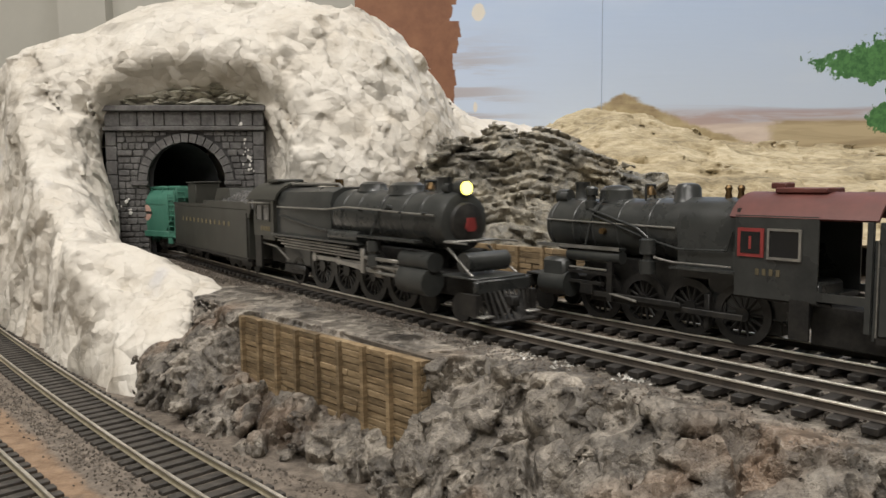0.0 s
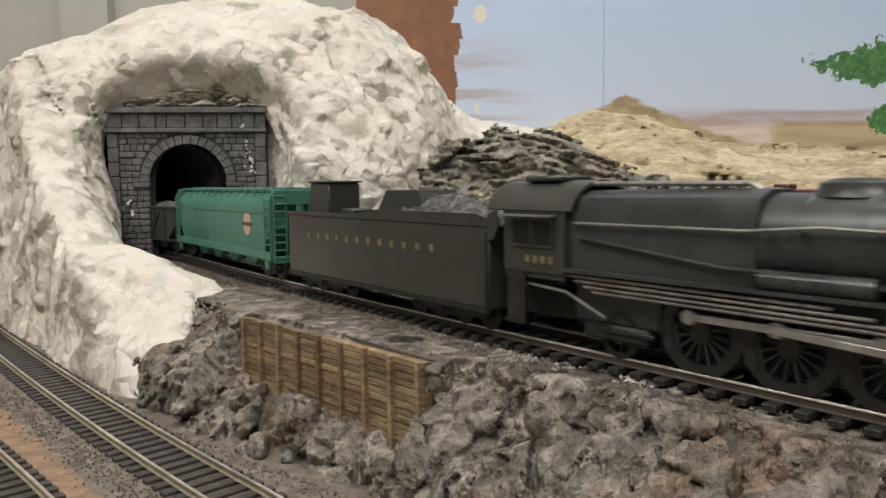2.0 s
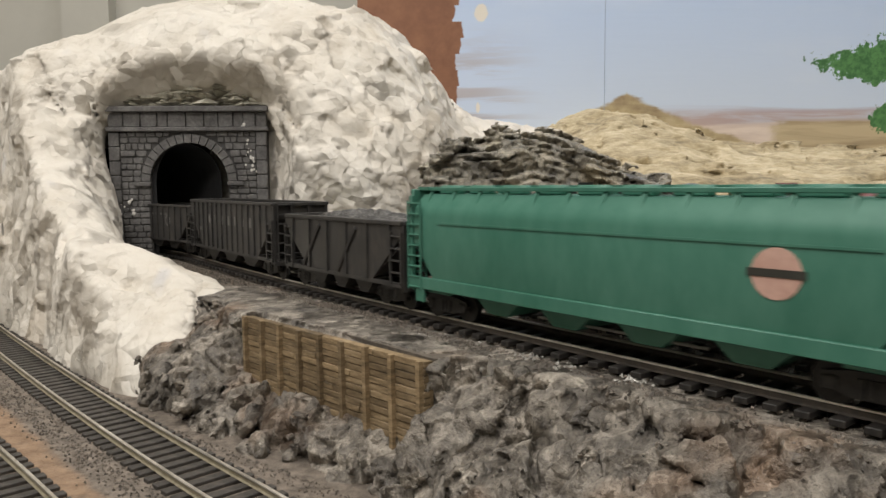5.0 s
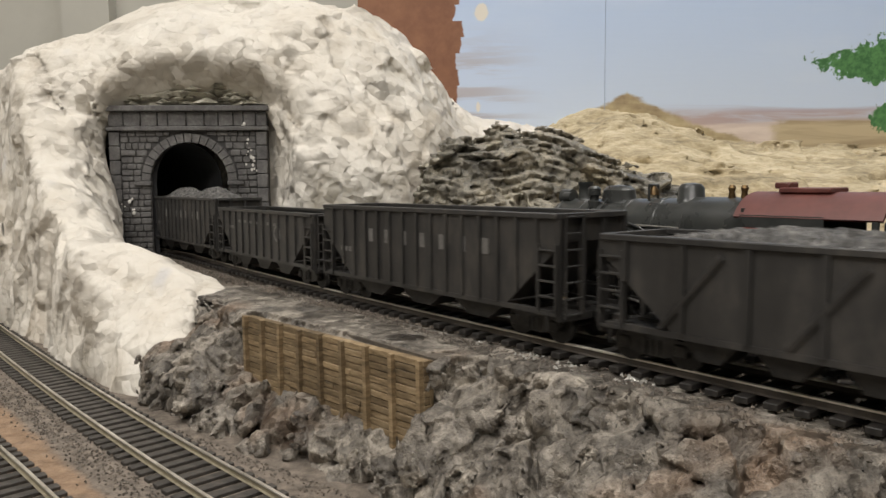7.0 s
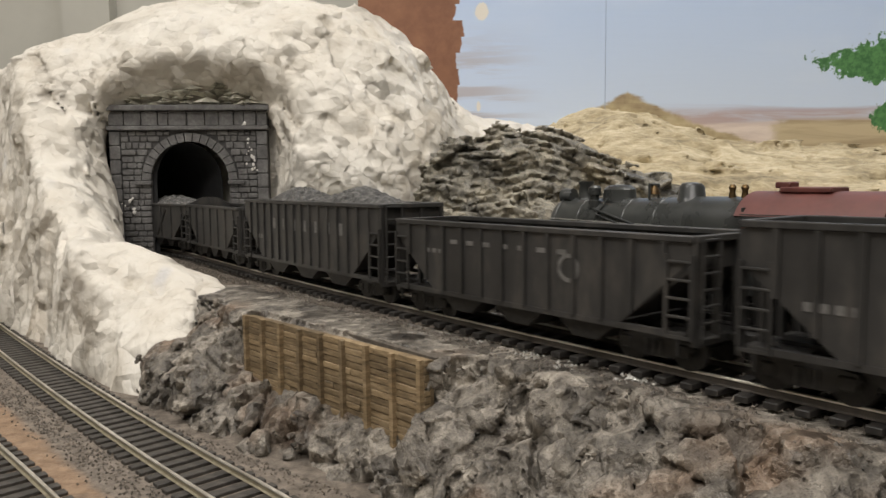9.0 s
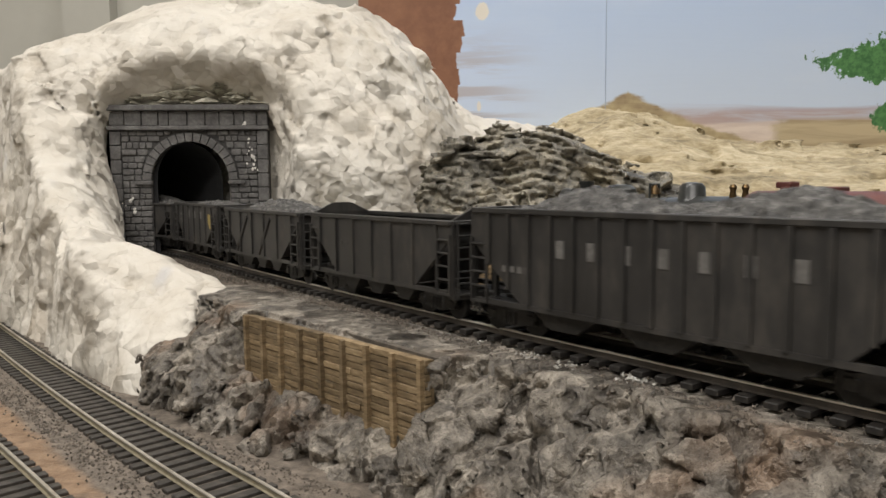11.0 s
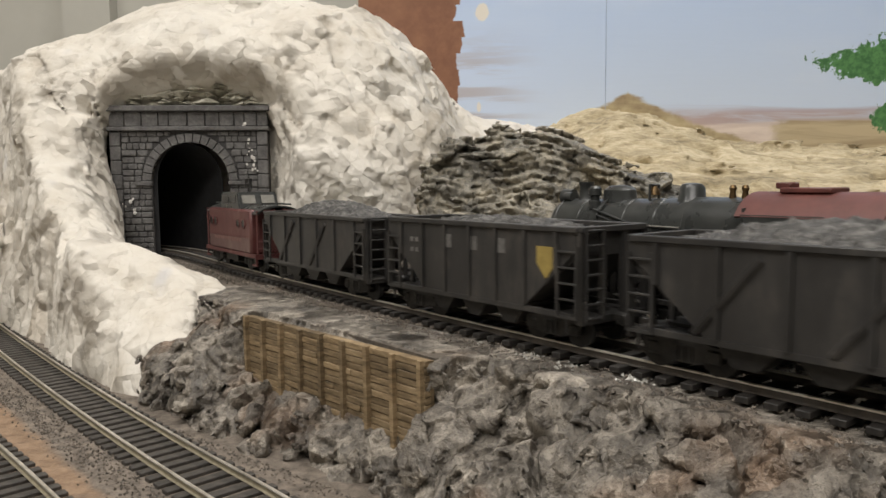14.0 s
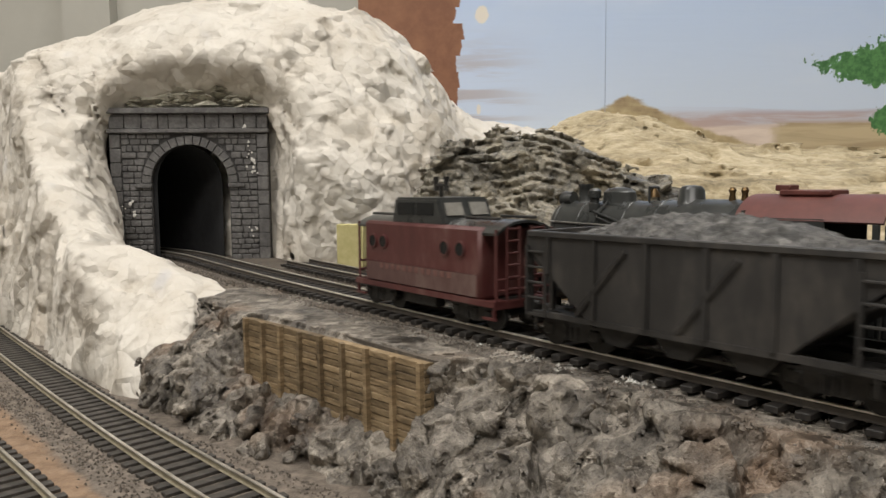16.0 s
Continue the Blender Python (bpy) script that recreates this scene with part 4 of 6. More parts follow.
def covered_hopper():
    car = thing("covered_hopper_car", at(0, 0, 0), "green covered hopper car with a roof walk and round emblem", "covered hopper", "cars of the coal train")
    h = 94.0
    sect = [(-16.5, 14), (-17, 17), (-17, 40), (-16, 43.5), (-11.5, 48.6), (11.5, 48.6), (16, 43.5), (17, 40), (17, 17), (16.5, 14)]
    bm = bmesh.new()
    rings = []
    for x, cut in ((-h + 3, 0.62), (-h + 16, 0.0), (h - 16, 0.0), (h - 3, 0.62)):
        rings.append([bm.verts.new((x, y, z if z > 38 else z + (38 - z) * cut)) for y, z in sect])
    for a, b in zip(rings, rings[1:]):
        for i in range(len(sect)):
            bm.faces.new((a[i], a[(i + 1) % len(sect)], b[(i + 1) % len(sect)], b[i]))
    bm.faces.new(rings[0])
    bm.faces.new(rings[-1][::-1])
    bmesh.ops.recalc_face_normals(bm, faces=bm.faces[:])
    part("body", bm, GREEN, car)
    for side in (-1, 1):
        y = side * 17.0
        part("side_sill", boxes((-h, h, y - 0.8, y + 0.8, 11.5, 16.2), bevel=0.3), GREEN, car)
        part("seam", boxes((-h + 18, h - 14, y - 0.35, y + 0.35, 37.2, 37.9)), GREEN, car)
        part("roof_rail", boxes((-h + 1, h - 1, side * 11.6 - 0.8, side * 11.6 + 0.8, 49.8, 51.2), bevel=0.2), GREEN, car)
        for x in np.linspace(-h + 8, h - 8, 13):
            part("roof_bracket", prism(bmesh.new(), [(side * 15.5, 43.8), (side * 11.2, 50.4), (side * 11.2, 48.4)], x - 0.8, x + 0.8, "x"), GREEN, car)
        for e in (-1, 1):
            x = e * (h - 4)
            ladder("side_ladder", car, x, y + side * 0.8, 11, 46, 8, 9, "x", GREEN)
            part("corner_post", boxes((x - 0.9 + e * 3, x + 0.9 + e * 3, y - 0.9 - side * 0.6, y + 0.9 - side * 0.6, 11, 48), bevel=0.2), GREEN, car)
            part("jacking_pad", boxes((e * (h - 7) - 2.5, e * (h - 7) + 2.5, y - 0.6, y + 0.6, 6.5, 11.6)), GREEN, car)
    for e in (-1, 1):
        x = e * (h - 0.5)
        part("end_frame", boxes((x - 1, x + 1, -16, 16, 10, 14), (x - 1, x + 1, -16, 16, 42, 50.5), (x - 0.8, x + 0.8, -2, 2, 14, 42), (x - e * 14 - 8, x - e * 14 + 8, -15, 15, 10, 11.5), bevel=0.3), GREEN, car)
        ladder("end_ladder", car, x + e * 1.2, -12, 12, 48, 7, 9, "y", GREEN)
        ladder("end_ladder", car, x + e * 1.2, 9, 12, 48, 7, 9, "y", GREEN)
        part("end_walk", boxes((min(x, x - e * 7), max(x, x - e * 7), -13, 13, 50.2, 51.4)), GREEN, car)
        coupler(car, x, e)
        truck(car, e * (h - 17))
    part("roof_walk", boxes((-h + 3, h - 3, -3.4, 3.4, 50.6, 51.8)), GREEN, car)
    for x in np.linspace(-h + 14, h - 14, 10):
        part("hatch", boxes((x - 6, x + 6, -8, -4, 48.4, 51.9), bevel=0.7), GREEN, car)
    for c in (-48, -16, 16, 48):
        bm = bmesh.new()
        prism(bm, [(c - 15, 14), (c + 15, 14), (c + 5, 5.5), (c - 5, 5.5)], -12, 12, "y")
        part("chute", bm, GREEN, car)
    bm = bmesh.new()
    lathe(bm, [(6.4, -0.15), (6.4, 0.15)], Matrix.Translation((h * 0.6, -17.1, 30.5)) @ Matrix.Rotation(math.pi / 2, 4, "X"), 28)
    em = part("emblem", bm, PALE_PINK, car, "round pale pink emblem with a dark stripe")
    part("emblem_stripe", boxes((h * 0.6 - 7.4, h * 0.6 + 7.4, -17.45, -17.2, 29.6, 31.6)), TENDER, em)
    part("brake_rod", rods(((-30, -9, 7), (34, -9, 7), 0.5)), SILVERY, car)
    return car


PALE_PINK = speckled("pale_pink_emblem", [(0.35, (0.5, 0.3, 0.24)), (0.65, (0.62, 0.4, 0.33))], 90, 0.6)


def tender():
    car = thing("tender", at(0, 0, 0), "long dark green-black locomotive tender with gold lettering", "tender", "engine and tender")
    h = 80.0
    bm = boxes((-h, h, -16.8, 16.8, 8.5, 38.5), bevel=0.8)
    part("tank", bm, TENDER, car)
    for side in (-1, 1):
        y = side * 16.6
        bm = bmesh.new()
        prism(bm, [(-h, 38), (h, 38), (h, 40.8), (h - 6, 42.4), (h * 0.08, 42.4), (-h * 0.1, 40.2), (-h, 39.6)], y - 0.5, y + 0.5, "y")
        part("coal_board", bm, TENDER, car)
        part("sill", boxes((-h, h, y - 0.9, y + 0.9, 7.4, 9.0)), IRON, car)
        letters(car, -h * 0.72, -17.0, 27, 12, 9.3, 3.4, 2.8, GOLD, name="lettering") if side < 0 else None
        part("corner_handrail", rods(((h - 1, y * 1.03, 10), (h - 1, y * 1.03, 36), 0.5)), IRON, car)
        bm = bmesh.new()
        prism(bm, [(h - 0.5, 42), (h + 4, 44), (h + 5.5, 39), (h + 3, 34), (h - 0.5, 33)], y - 0.5, y + 0.5, "y")
        part("front_wing", bm, TENDER, car)
    bm = bmesh.new()
    prism(bm, [(-6, 38), (34, 38), (28, 50.5), (4, 50.5)], -10, 10, "y")
    part("coal_bunker", bm, TENDER, car)
    coal_heap(car, -2, h - 4, 30, 38.5, 10, 5, 1)
    part("doghouse", boxes((-h + 10, -h + 30, -9, 9, 38, 54), bevel=0.7), TENDER, car)
    part("doghouse_roof", boxes((-h + 9, -h + 31, -10, 10, 54, 55), bevel=0.3), TENDER, car)
    part("water_hatch", boxes((-h + 36, -h + 48, -6, 6, 38, 41.5), bevel=0.8), TENDER, car)
    part("underframe", boxes((-h + 3, h - 3, -8, 8, 6, 8.6)), IRON, car)
    for x in (-50, 50):
        truck(car, x, 4, 44, 5.2)
    coupler(car, -h, -1)
    ladder("end_ladder", car, -h - 0.8, -12, 9, 40, 7, 8, "y", IRON)
    return car


def side_gear(loco, drivers, r, cyl_x, cyl_z, y):
    """Rods, crosshead and valve gear of one side; the rods move."""
    s = -1 if y < 0 else 1
    th = r * 0.42
    rod_bm = bmesh.new()
    box(rod_bm, drivers[0] - 2, drivers[-1] + 2, y - 0.6, y + 0.6, -1.1, 1.1, 0.2)
    for d in drivers:
        rod(rod_bm, (d, y - 1, 0), (d, y + 1, 0), 2.1, 12)
    side_rod = part("side_rod", rod_bm, SILVERY, loco)
    main = bmesh.new()
    k = len(drivers) - 2 if len(drivers) > 3 else 1
    end = cyl_x - 12
    box(main, 0, end - drivers[1] - 4, s * 1.6 - 0.6, s * 1.6 + 0.6, -1.0, 1.0, 0.2)
    main_rod = part("main_rod", main, SILVERY, loco)
    cross = part("crosshead", boxes((-3, 3, y + s * 0.5 - 1.2, y + s * 0.5 + 1.2, -2.2, 2.2), bevel=0.4), SILVERY, loco)
    return side_rod, main_rod, cross, drivers, r, th, end, cyl_z, y


GEARS = []


def headlamp(loco, x, z, lit):
    bm = rods(((x - 3, 0, z), (x + 2, 0, z), 3.2), n=20)
    lamp = part("headlamp", bm, BOILER, loco)
    part("lens", rods(((x + 1.5, 0, z), (x + 2.6, 0, z), 2.7), n=20), LAMP if lit else DARK_GLASS, lamp, "glowing yellow headlamp lens" if lit else "")
    part("lamp_bracket", boxes((x - 2, x + 1, -1.5, 1.5, z - 6, z - 2.5)), BOILER, loco)


def big_engine():
    e = thing("steam_locomotive", at(0, 0, 0), "weathered black steam locomotive with a lit yellow headlamp", "locomotive", "engine and tender")
    part("frame", boxes((-100, 92, -5, 5, 8, 17), bevel=0.5), IRON, e)
    # dark block added between the wheels, in place of the shade there
    part("shade_block", boxes((-42, 56, -6.4, 6.4, 3.4, 25), bevel=0.5), IRON, e)
    bm = bmesh.new()
    sect = [(-13.2, 26), (-13.6, 44), (-11.5, 49), (-6, 51.3), (6, 51.3), (11.5, 49), (13.6, 44), (13.2, 26)]
    rings = [[bm.verts.new((x, y * k, z - dz if z > 40 else z)) for y, z in sect] for x, k, dz in ((-76, 1, 0.8), (-16, 1, 0), (-12, 0.97, 0.4))]
    for a, b in zip(rings, rings[1:]):
        for i in range(len(sect)):
            bm.faces.new((a[i], a[(i + 1) % len(sect)], b[(i + 1) % len(sect)], b[i]))
    bm.faces.new(rings[0])
    bm.faces.new(rings[-1][::-1])
    bmesh.ops.recalc_face_normals(bm, faces=bm.faces[:])
    part("firebox", bm, BOILER, e, "square-topped firebox casing")
    lay = Matrix.Translation((0, 0, 37.2)) @ Matrix.Rotation(math.pi / 2, 4, "Y")
    part("boiler", lathe(bmesh.new(), [(12.8, -14), (12.8, 12), (12.2, 30), (11.8, 48)], lay, 64), BOILER, e)
    part("smokebox", lathe(bmesh.new(), [(12.1, 48), (12.1, 72), (11.4, 74.5), (9, 75.5)], lay, 64), BOILER, e)
    for x in (-2, 12, 30, 47.5, 60):
        bm = lathe(bmesh.new(), [(12.9 - max(0, x) * 0.014, x - 0.5), (13.15 - max(0, x) * 0.014, x), (12.9 - max(0, x) * 0.014, x + 0.5)], lay, 64)
        part("boiler_band", bm, BOILER, e)
    part("smokebox_door", lathe(bmesh.new(), [(8.2, 75), (7.4, 77), (4, 78), (1.5, 78.6)], lay, 28), IRON, e)
    bm = bmesh.new()
    prism(bm, [(-2.6, 35), (-1.7, 39), (1.7, 39), (2.6, 35), (1.5, 33.6), (-1.5, 33.6)], 78.4, 79.2, "x")
    part("front_shelf", boxes((75, 82, -11, 11, 29.6, 30.4), bevel=0.2), SILVERY, e)
    part("keystone_plate", bm, BRIGHT_RED, e, "red keystone number plate")
    headlamp(e, 74, 50.6, True)
    part("generator", rods(((66, -3, 50.5), (70, -3, 50.5), 2.0), n=14), BOILER, e)
    part("bell_yoke", rods(((52, -2.8, 48.5), (52, -2.8, 53.5), 0.5), ((52, -2.8, 53.5), (52, 2.8, 53.5), 0.5), ((52, 2.8, 53.5), (52, 2.8, 48.5), 0.5)), BOILER, e)
    part("top_pipe", rods(((-70, -5, 52.6), (-18, -5, 52.4), 0.8), ((-18, -5, 52.4), (-14, -5, 50), 0.8)), SILVERY, e)
    part("chimney", lathe(bmesh.new(), [(4.3, 0), (3.5, 1.5), (3.4, 5), (4.0, 6.5)], Matrix.Translation((62, 0, 48.5)), 20), BOILER, e)
    part("sand_dome", lathe(bmesh.new(), [(8, 0), (7, 2), (6.6, 4.2), (5, 5.4), (2, 5.8)], Matrix.Translation((34, 0, 47.6)) @ Matrix.Diagonal((1.6, 0.9, 1, 1)), 24), BOILER, e)
    part("steam_dome", lathe(bmesh.new(), [(7, 0), (6, 1.6), (5.6, 3.4), (4, 4.4), (1.5, 4.7)], Matrix.Translation((6, 0, 49)) @ Matrix.Diagonal((1.5, 0.9, 1, 1)), 24), BOILER, e)
    for x in (-44, -40):
        part("safety_valve", lathe(bmesh.new(), [(1.4, 0), (1.1, 3), (1.5, 4)], Matrix.Translation((x + 10, 3, 51)), 10), BRASS, e)
    part("whistle", rods(((-24, 0, 50), (-24, 0, 54.5), 0.9)), BRASS, e)
    part("bell", lathe(bmesh.new(), [(2.2, 0), (1.8, 1.6), (0.8, 3)], Matrix.Translation((52, 0, 50)), 14), BRASS, e)
    # cab
    part("cab_side", boxes((-100, -73, -15.6, -14.9, 24, 44.5)), TENDER, e)
    part("cab_side", boxes((-100, -73, 14.9, 15.6, 24, 44.5)), TENDER, e)
    part("cab_front", boxes((-74, -73.2, -14.9, 14.9, 24.5, 46)), TENDER, e)
    part("cab_floor", boxes((-100, -73.2, -14.9, 14.9, 22, 24.4)), TENDER, e)
    bm = bmesh.new()
    arc = [(16.6 * math.sin(a), 41.5 + 12.4 * math.cos(a)) for a in np.linspace(-1.35, 1.35, 15)]
    inner = [(15.6 * math.sin(a), 41.3 + 11.4 * math.cos(a)) for a in np.linspace(1.35, -1.35, 15)]
    prism(bm, arc + inner, -108, -70, "x")
    part("cab_roof", bm, TENDER, e)
    part("roof_vent", boxes((-98, -82, -8, 8, 53.4, 55.4), bevel=0.6), TENDER, e)
    for side in (-1, 1):
        y = side * 15.8
        for x in (-95, -85.5):
            w = part("cab_window", boxes((x, x + 7.5, y - 0.2, y + 0.2, 33, 41)), DARK_GLASS, e)
            part("window_frame", boxes((x - 0.6, x + 8.1, y - 0.45, y + 0.45, 41, 41.8), (x - 0.6, x + 8.1, y - 0.45, y + 0.45, 32.2, 33), (x - 0.6, x, y - 0.45, y + 0.45, 33, 41), (x + 7.5, x + 8.1, y - 0.45, y + 0.45, 33, 41)), TENDER, w)
        part("awning", boxes((-98, -76, min(y, y + side * 4), max(y, y + side * 4), 42.2, 42.8)), SILVERY, e)
        letters(e, -90, -15.75, 27, 4, 3.4, 2.4, 2.4, GOLD) if side < 0 else None
        part("running_board", boxes((-74, 20, side * 15 - 1.8, side * 15 + 1.8, 25.2, 26.2), (18, 64, side * 15 - 1.8, side * 15 + 1.8, 29, 30)), BOILER, e)
        part("handrail", rods(((-70, side * 14.6, 40.5), (-14, side * 14.6, 40.5), 0.45), ((-14, side * 14.6, 40.5), (4, side * 14.2, 42), 0.45), ((4, side * 14.2, 42), (72, side * 12.9, 40), 0.45)), SILVERY, e)
        for x in np.linspace(-66, 66, 9):
            part("handrail_post", rods(((x, side * 12.4, 40.6), (x, side * 14.6, 40.8), 0.5)), BOILER, e)
        for i, z in enumerate((24.2, 22.6, 21.0, 19.6)):
            part("pipe", rods(((-72 + i * 3, side * (15.2 - 0.5 * i), z), (8 + i * 9, side * (15.2 - 0.5 * i), z - 0.6), 0.55)), SILVERY, e)
        part("injector_pipe", rods(((-68, side * 14.2, 36), (-20, side * 14.2, 30.5), 0.6), ((-20, side * 14.2, 30.5), (6, side * 14.2, 30.5), 0.6)), BOILER, e)
        part("air_pump", lathe(bmesh.new(), [(3.2, 0), (3.2, 4.5), (2, 5), (2, 6), (3.2, 6.5), (3.2, 11)], Matrix.Translation((30, side * 14.8, 17)), 14), BOILER, e)
        part("air_tank", rods(((-10, side * 13.5, 28.5), (17, side * 13.5, 28.5), 2.7), n=16), BOILER, e)
        part("cylinder", rods(((52, side * 13.2, 13.6), (71, side * 13.2, 13.6), 5.6), n=24), BOILER, e)
        part("valve_chest", rods(((51, side * 12.6, 21.6), (72, side * 12.6, 21.6), 3.9), n=20), BOILER, e)
        part("cylinder_rod", rods(((30, side * 14.6, 14), (50, side * 14.6, 14), 0.8)), SILVERY, e)
        part("guide_bar", boxes((26, 50, side * 14.6 - 1, side * 14.6 + 1, 16.6, 17.6)), SILVERY, e)
        part("reverse_link", boxes((20, 23, side * 15.5 - 0.6, side * 15.5 + 0.6, 13, 24), (23, 50, side * 15.5 - 0.5, side * 15.5 + 0.5, 19.5, 21), bevel=0.2), SILVERY, e)
        part("step", boxes((-98, -90, side * 15.3 - 0.6, side * 15.3 + 0.6, 6, 24)), IRON, e)
        part("trailing_frame", boxes((-68, -44, side * 11 - 1, side * 11 + 1, 5, 10), bevel=0.8), IRON, e)
        part("pilot_step", boxes((92, 100, side * 14 - 1, side * 14 + 1, 4, 12)), IRON, e)
        part("front_stanchion", rods(((77, side * 10, 27.5), (93, side * 11, 17.8), 0.5)), SILVERY, e)
        part("pilot_footboard", boxes((96, 103, side * 11.5 - 3, side * 11.5 + 3, 3.6, 4.4), bevel=0.2), SILVERY, e)
        part("deck_rail", rods(((78, side * 12.6, 30), (92, side * 12.6, 30), 0.4)), SILVERY, e)
        part("sand_pipe", rods(((30, side * 10.5, 45), (26, side * 14, 30), 0.45), ((26, side * 14, 30), (24, side * 13.4, 20), 0.45)), BOILER, e)
        part("check_valve", rods(((38, side * 11, 42), (38, side * 14, 43), 1.3), n=10), BOILER, e)
        part("equaliser", boxes((-60, -42, side * 12 - 0.6, side * 12 + 0.6, 7.5, 9), bevel=0.3), IRON, e)
        part("tail_pipe", rods(((-98, side * 13, 20), (-74, side * 13.5, 18.5), 0.6), ((-74, side * 13.5, 18.5), (-58, side * 13.5, 12), 0.6)), SILVERY, e)
        GEARS.append(side_gear(e, (-29, -4.5, 19.5, 43.5), 11.5, 52, 14, side * 12.6))
    for d in (-29, -4.5, 19.5, 43.5):
        wheelset(e, d, 11.5, 11.5, 16.0, 16, DRIVER, "driver_wheelset")
    wheelset(e, -56, 6.6, 6.6, 16.0, 10)
    for d in (62, 84):
        wheelset(e, d, 5.2, 5.2)
    part("ash_pan", boxes((-74, -42, -9, 9, 9, 24), bevel=1), BOILER, e)
    part("pilot_deck", boxes((76, 97, -12.5, 12.5, 16.6, 17.6), bevel=0.3), BOILER, e)
    part("pilot_beam", boxes((96, 98.5, -13.5, 13.5, 12, 16.8), bevel=0.5), BOILER, e)
    part("front_tank", rods(((87, -10.5, 22.6), (87, 10.5, 22.6), 3.8), n=24), BOILER, e, "cross-mounted air tank on the deck")
    pilot = part("pilot", boxes((97, 106, -10, 10, 1.6, 2.6), bevel=0.3), IRON, e, "slatted pilot at the front")
    for y in np.linspace(-12, 12, 11):
        part("slat", rods(((98, y, 12.5), (98 + 8 * (1 - abs(y) / 15), y * 0.86, 2.2), 0.7), n=6), IRON, pilot)
    coupler(e, 99, 1)
    return e


def small_engine(m):
    e = thing("steam_locomotive", m, "black steam locomotive with a dark red cab roof on the siding", "locomotive")
    part("frame", boxes((-40, 90, -4.6, 4.6, 7, 15), bevel=0.5), IRON, e)
    # added dark block: shade under the engine, hides the ground beyond
    part("shade_block", boxes((-12, 68, -6.4, 6.4, 3.4, 24), bevel=0.5), IRON, e)
    lay = Matrix.Translation((0, 0, 35.2)) @ Matrix.Rotation(math.pi / 2, 4, "Y")
    part("boiler", lathe(bmesh.new(), [(11.6, 22), (11.2, 38), (10.5, 62)], lay, 64), BOILER, e)
    part("smokebox", lathe(bmesh.new(), [(10.6, 62), (10.6, 85), (9.6, 87)], lay, 64), BOILER, e)
    part("smokebox_door", lathe(bmesh.new(), [(7.4, 86.5), (6.6, 88.2), (2, 89)], lay, 24), BOILER, e)
    bm = bmesh.new()
    sect = [(-11.2, 20), (-12, 38), (-10.8, 42.5), (-8, 45.4), (-3.5, 47), (3.5, 47), (8, 45.4), (10.8, 42.5), (12, 38), (11.2, 20)]
    rings = [[bm.verts.new((x, y, z)) for y, z in sect] for x in (-2, 23)]
    for i in range(len(sect)):
        bm.faces.new((rings[0][i], rings[0][(i + 1) % 10], rings[1][(i + 1) % 10], rings[1][i]))
    bm.faces.new(rings[0])
    bm.faces.new(rings[1][::-1])
    bmesh.ops.recalc_face_normals(bm, faces=bm.faces[:])
    part("firebox", bm, BOILER, e)
    for x in (23.5, 36, 50, 62, 72, 84):
        k = max(10.65, 11.65 - (x - 22) * 0.028)
        part("boiler_band", lathe(bmesh.new(), [(k, x - 0.4), (k + 0.25, x), (k, x + 0.4)], lay, 64), BOILER, e)
    part("chimney", lathe(bmesh.new(), [(3.6, 0), (2.9, 1.2), (2.8, 6), (3.2, 6.6), (3.2, 7.6)], Matrix.Translation((76, 0, 45)), 24), BOILER, e)
    part("sand_dome", lathe(bmesh.new(), [(6, 0), (5.4, 1.5), (5.2, 5), (3.6, 6.6), (1.2, 7)], Matrix.Translation((59, 0, 44.6)) @ Matrix.Diagonal((1.35, 0.9, 0.95, 1)), 28), BOILER, e)
    part("steam_dome", lathe(bmesh.new(), [(6, 0), (4.8, 1.4), (4.5, 5.2), (3.4, 6.6), (1.2, 7)], Matrix.Translation((27, 0, 45)), 28), BOILER, e)
    part("bell", lathe(bmesh.new(), [(2.3, 0), (1.9, 1.8), (0.8, 3.4)], Matrix.Translation((43, 0, 47.6)), 14), BRASS, e, "brass bell")
    part("bell_frame", rods(((43, -2.8, 44), (43, -2.8, 51), 0.5), ((43, 2.8, 44), (43, 2.8, 51), 0.5), ((43, -2.8, 51.2), (43, 2.8, 51.2), 0.5)), BOILER, e)
    for x in (5, 9.5):
        part("safety_valve", lathe(bmesh.new(), [(1.3, 0), (0.9, 2.4), (1.3, 3.6), (0.8, 4.6)], Matrix.Translation((x, 3, 46.6)), 12), BRASS, e)
    headlamp(e, 86, 46.4, False)
    part("turret", lathe(bmesh.new(), [(2.4, 0), (2.4, 3), (1.8, 3.4), (1.8, 5), (2.6, 5.4), (2.6, 8), (1.4, 9)], Matrix.Translation((66, 6.5, 42)), 14), BOILER, e)
    part("lamp_generator", rods(((80, 4, 46.6), (84, 4, 46.6), 1.8), n=14), BOILER, e)
    # added dark box for the shadow and frames between cab and tender
    part("drawbar_shade", boxes((-62, -22, -9, 9, 3, 15.5), bevel=0.5), IRON, e)
    # cab
    part("cab_side", boxes((-26, 0, -14.6, -13.9, 16.5, 42)), BOILER, e)
    part("cab_side", boxes((-26, 0, 13.9, 14.6, 16.5, 42)), BOILER, e)
    part("cab_front", boxes((-1, -0.1, -13.9, 13.9, 18, 44)), BOILER, e)
    part("cab_floor", boxes((-26, -0.1, -13.9, 13.9, 16.5, 18)), BOILER, e)
    bm = bmesh.new()
    arc = [(16.4 * math.sin(a), 35.5 + 13.6 * math.cos(a)) for a in np.linspace(-1.12, 1.12, 17)]
    inner = [(15.6 * math.sin(a), 35.3 + 12.8 * math.cos(a)) for a in np.linspace(1.12, -1.12, 17)]
    prism(bm, arc + inner, -42, 2, "x")
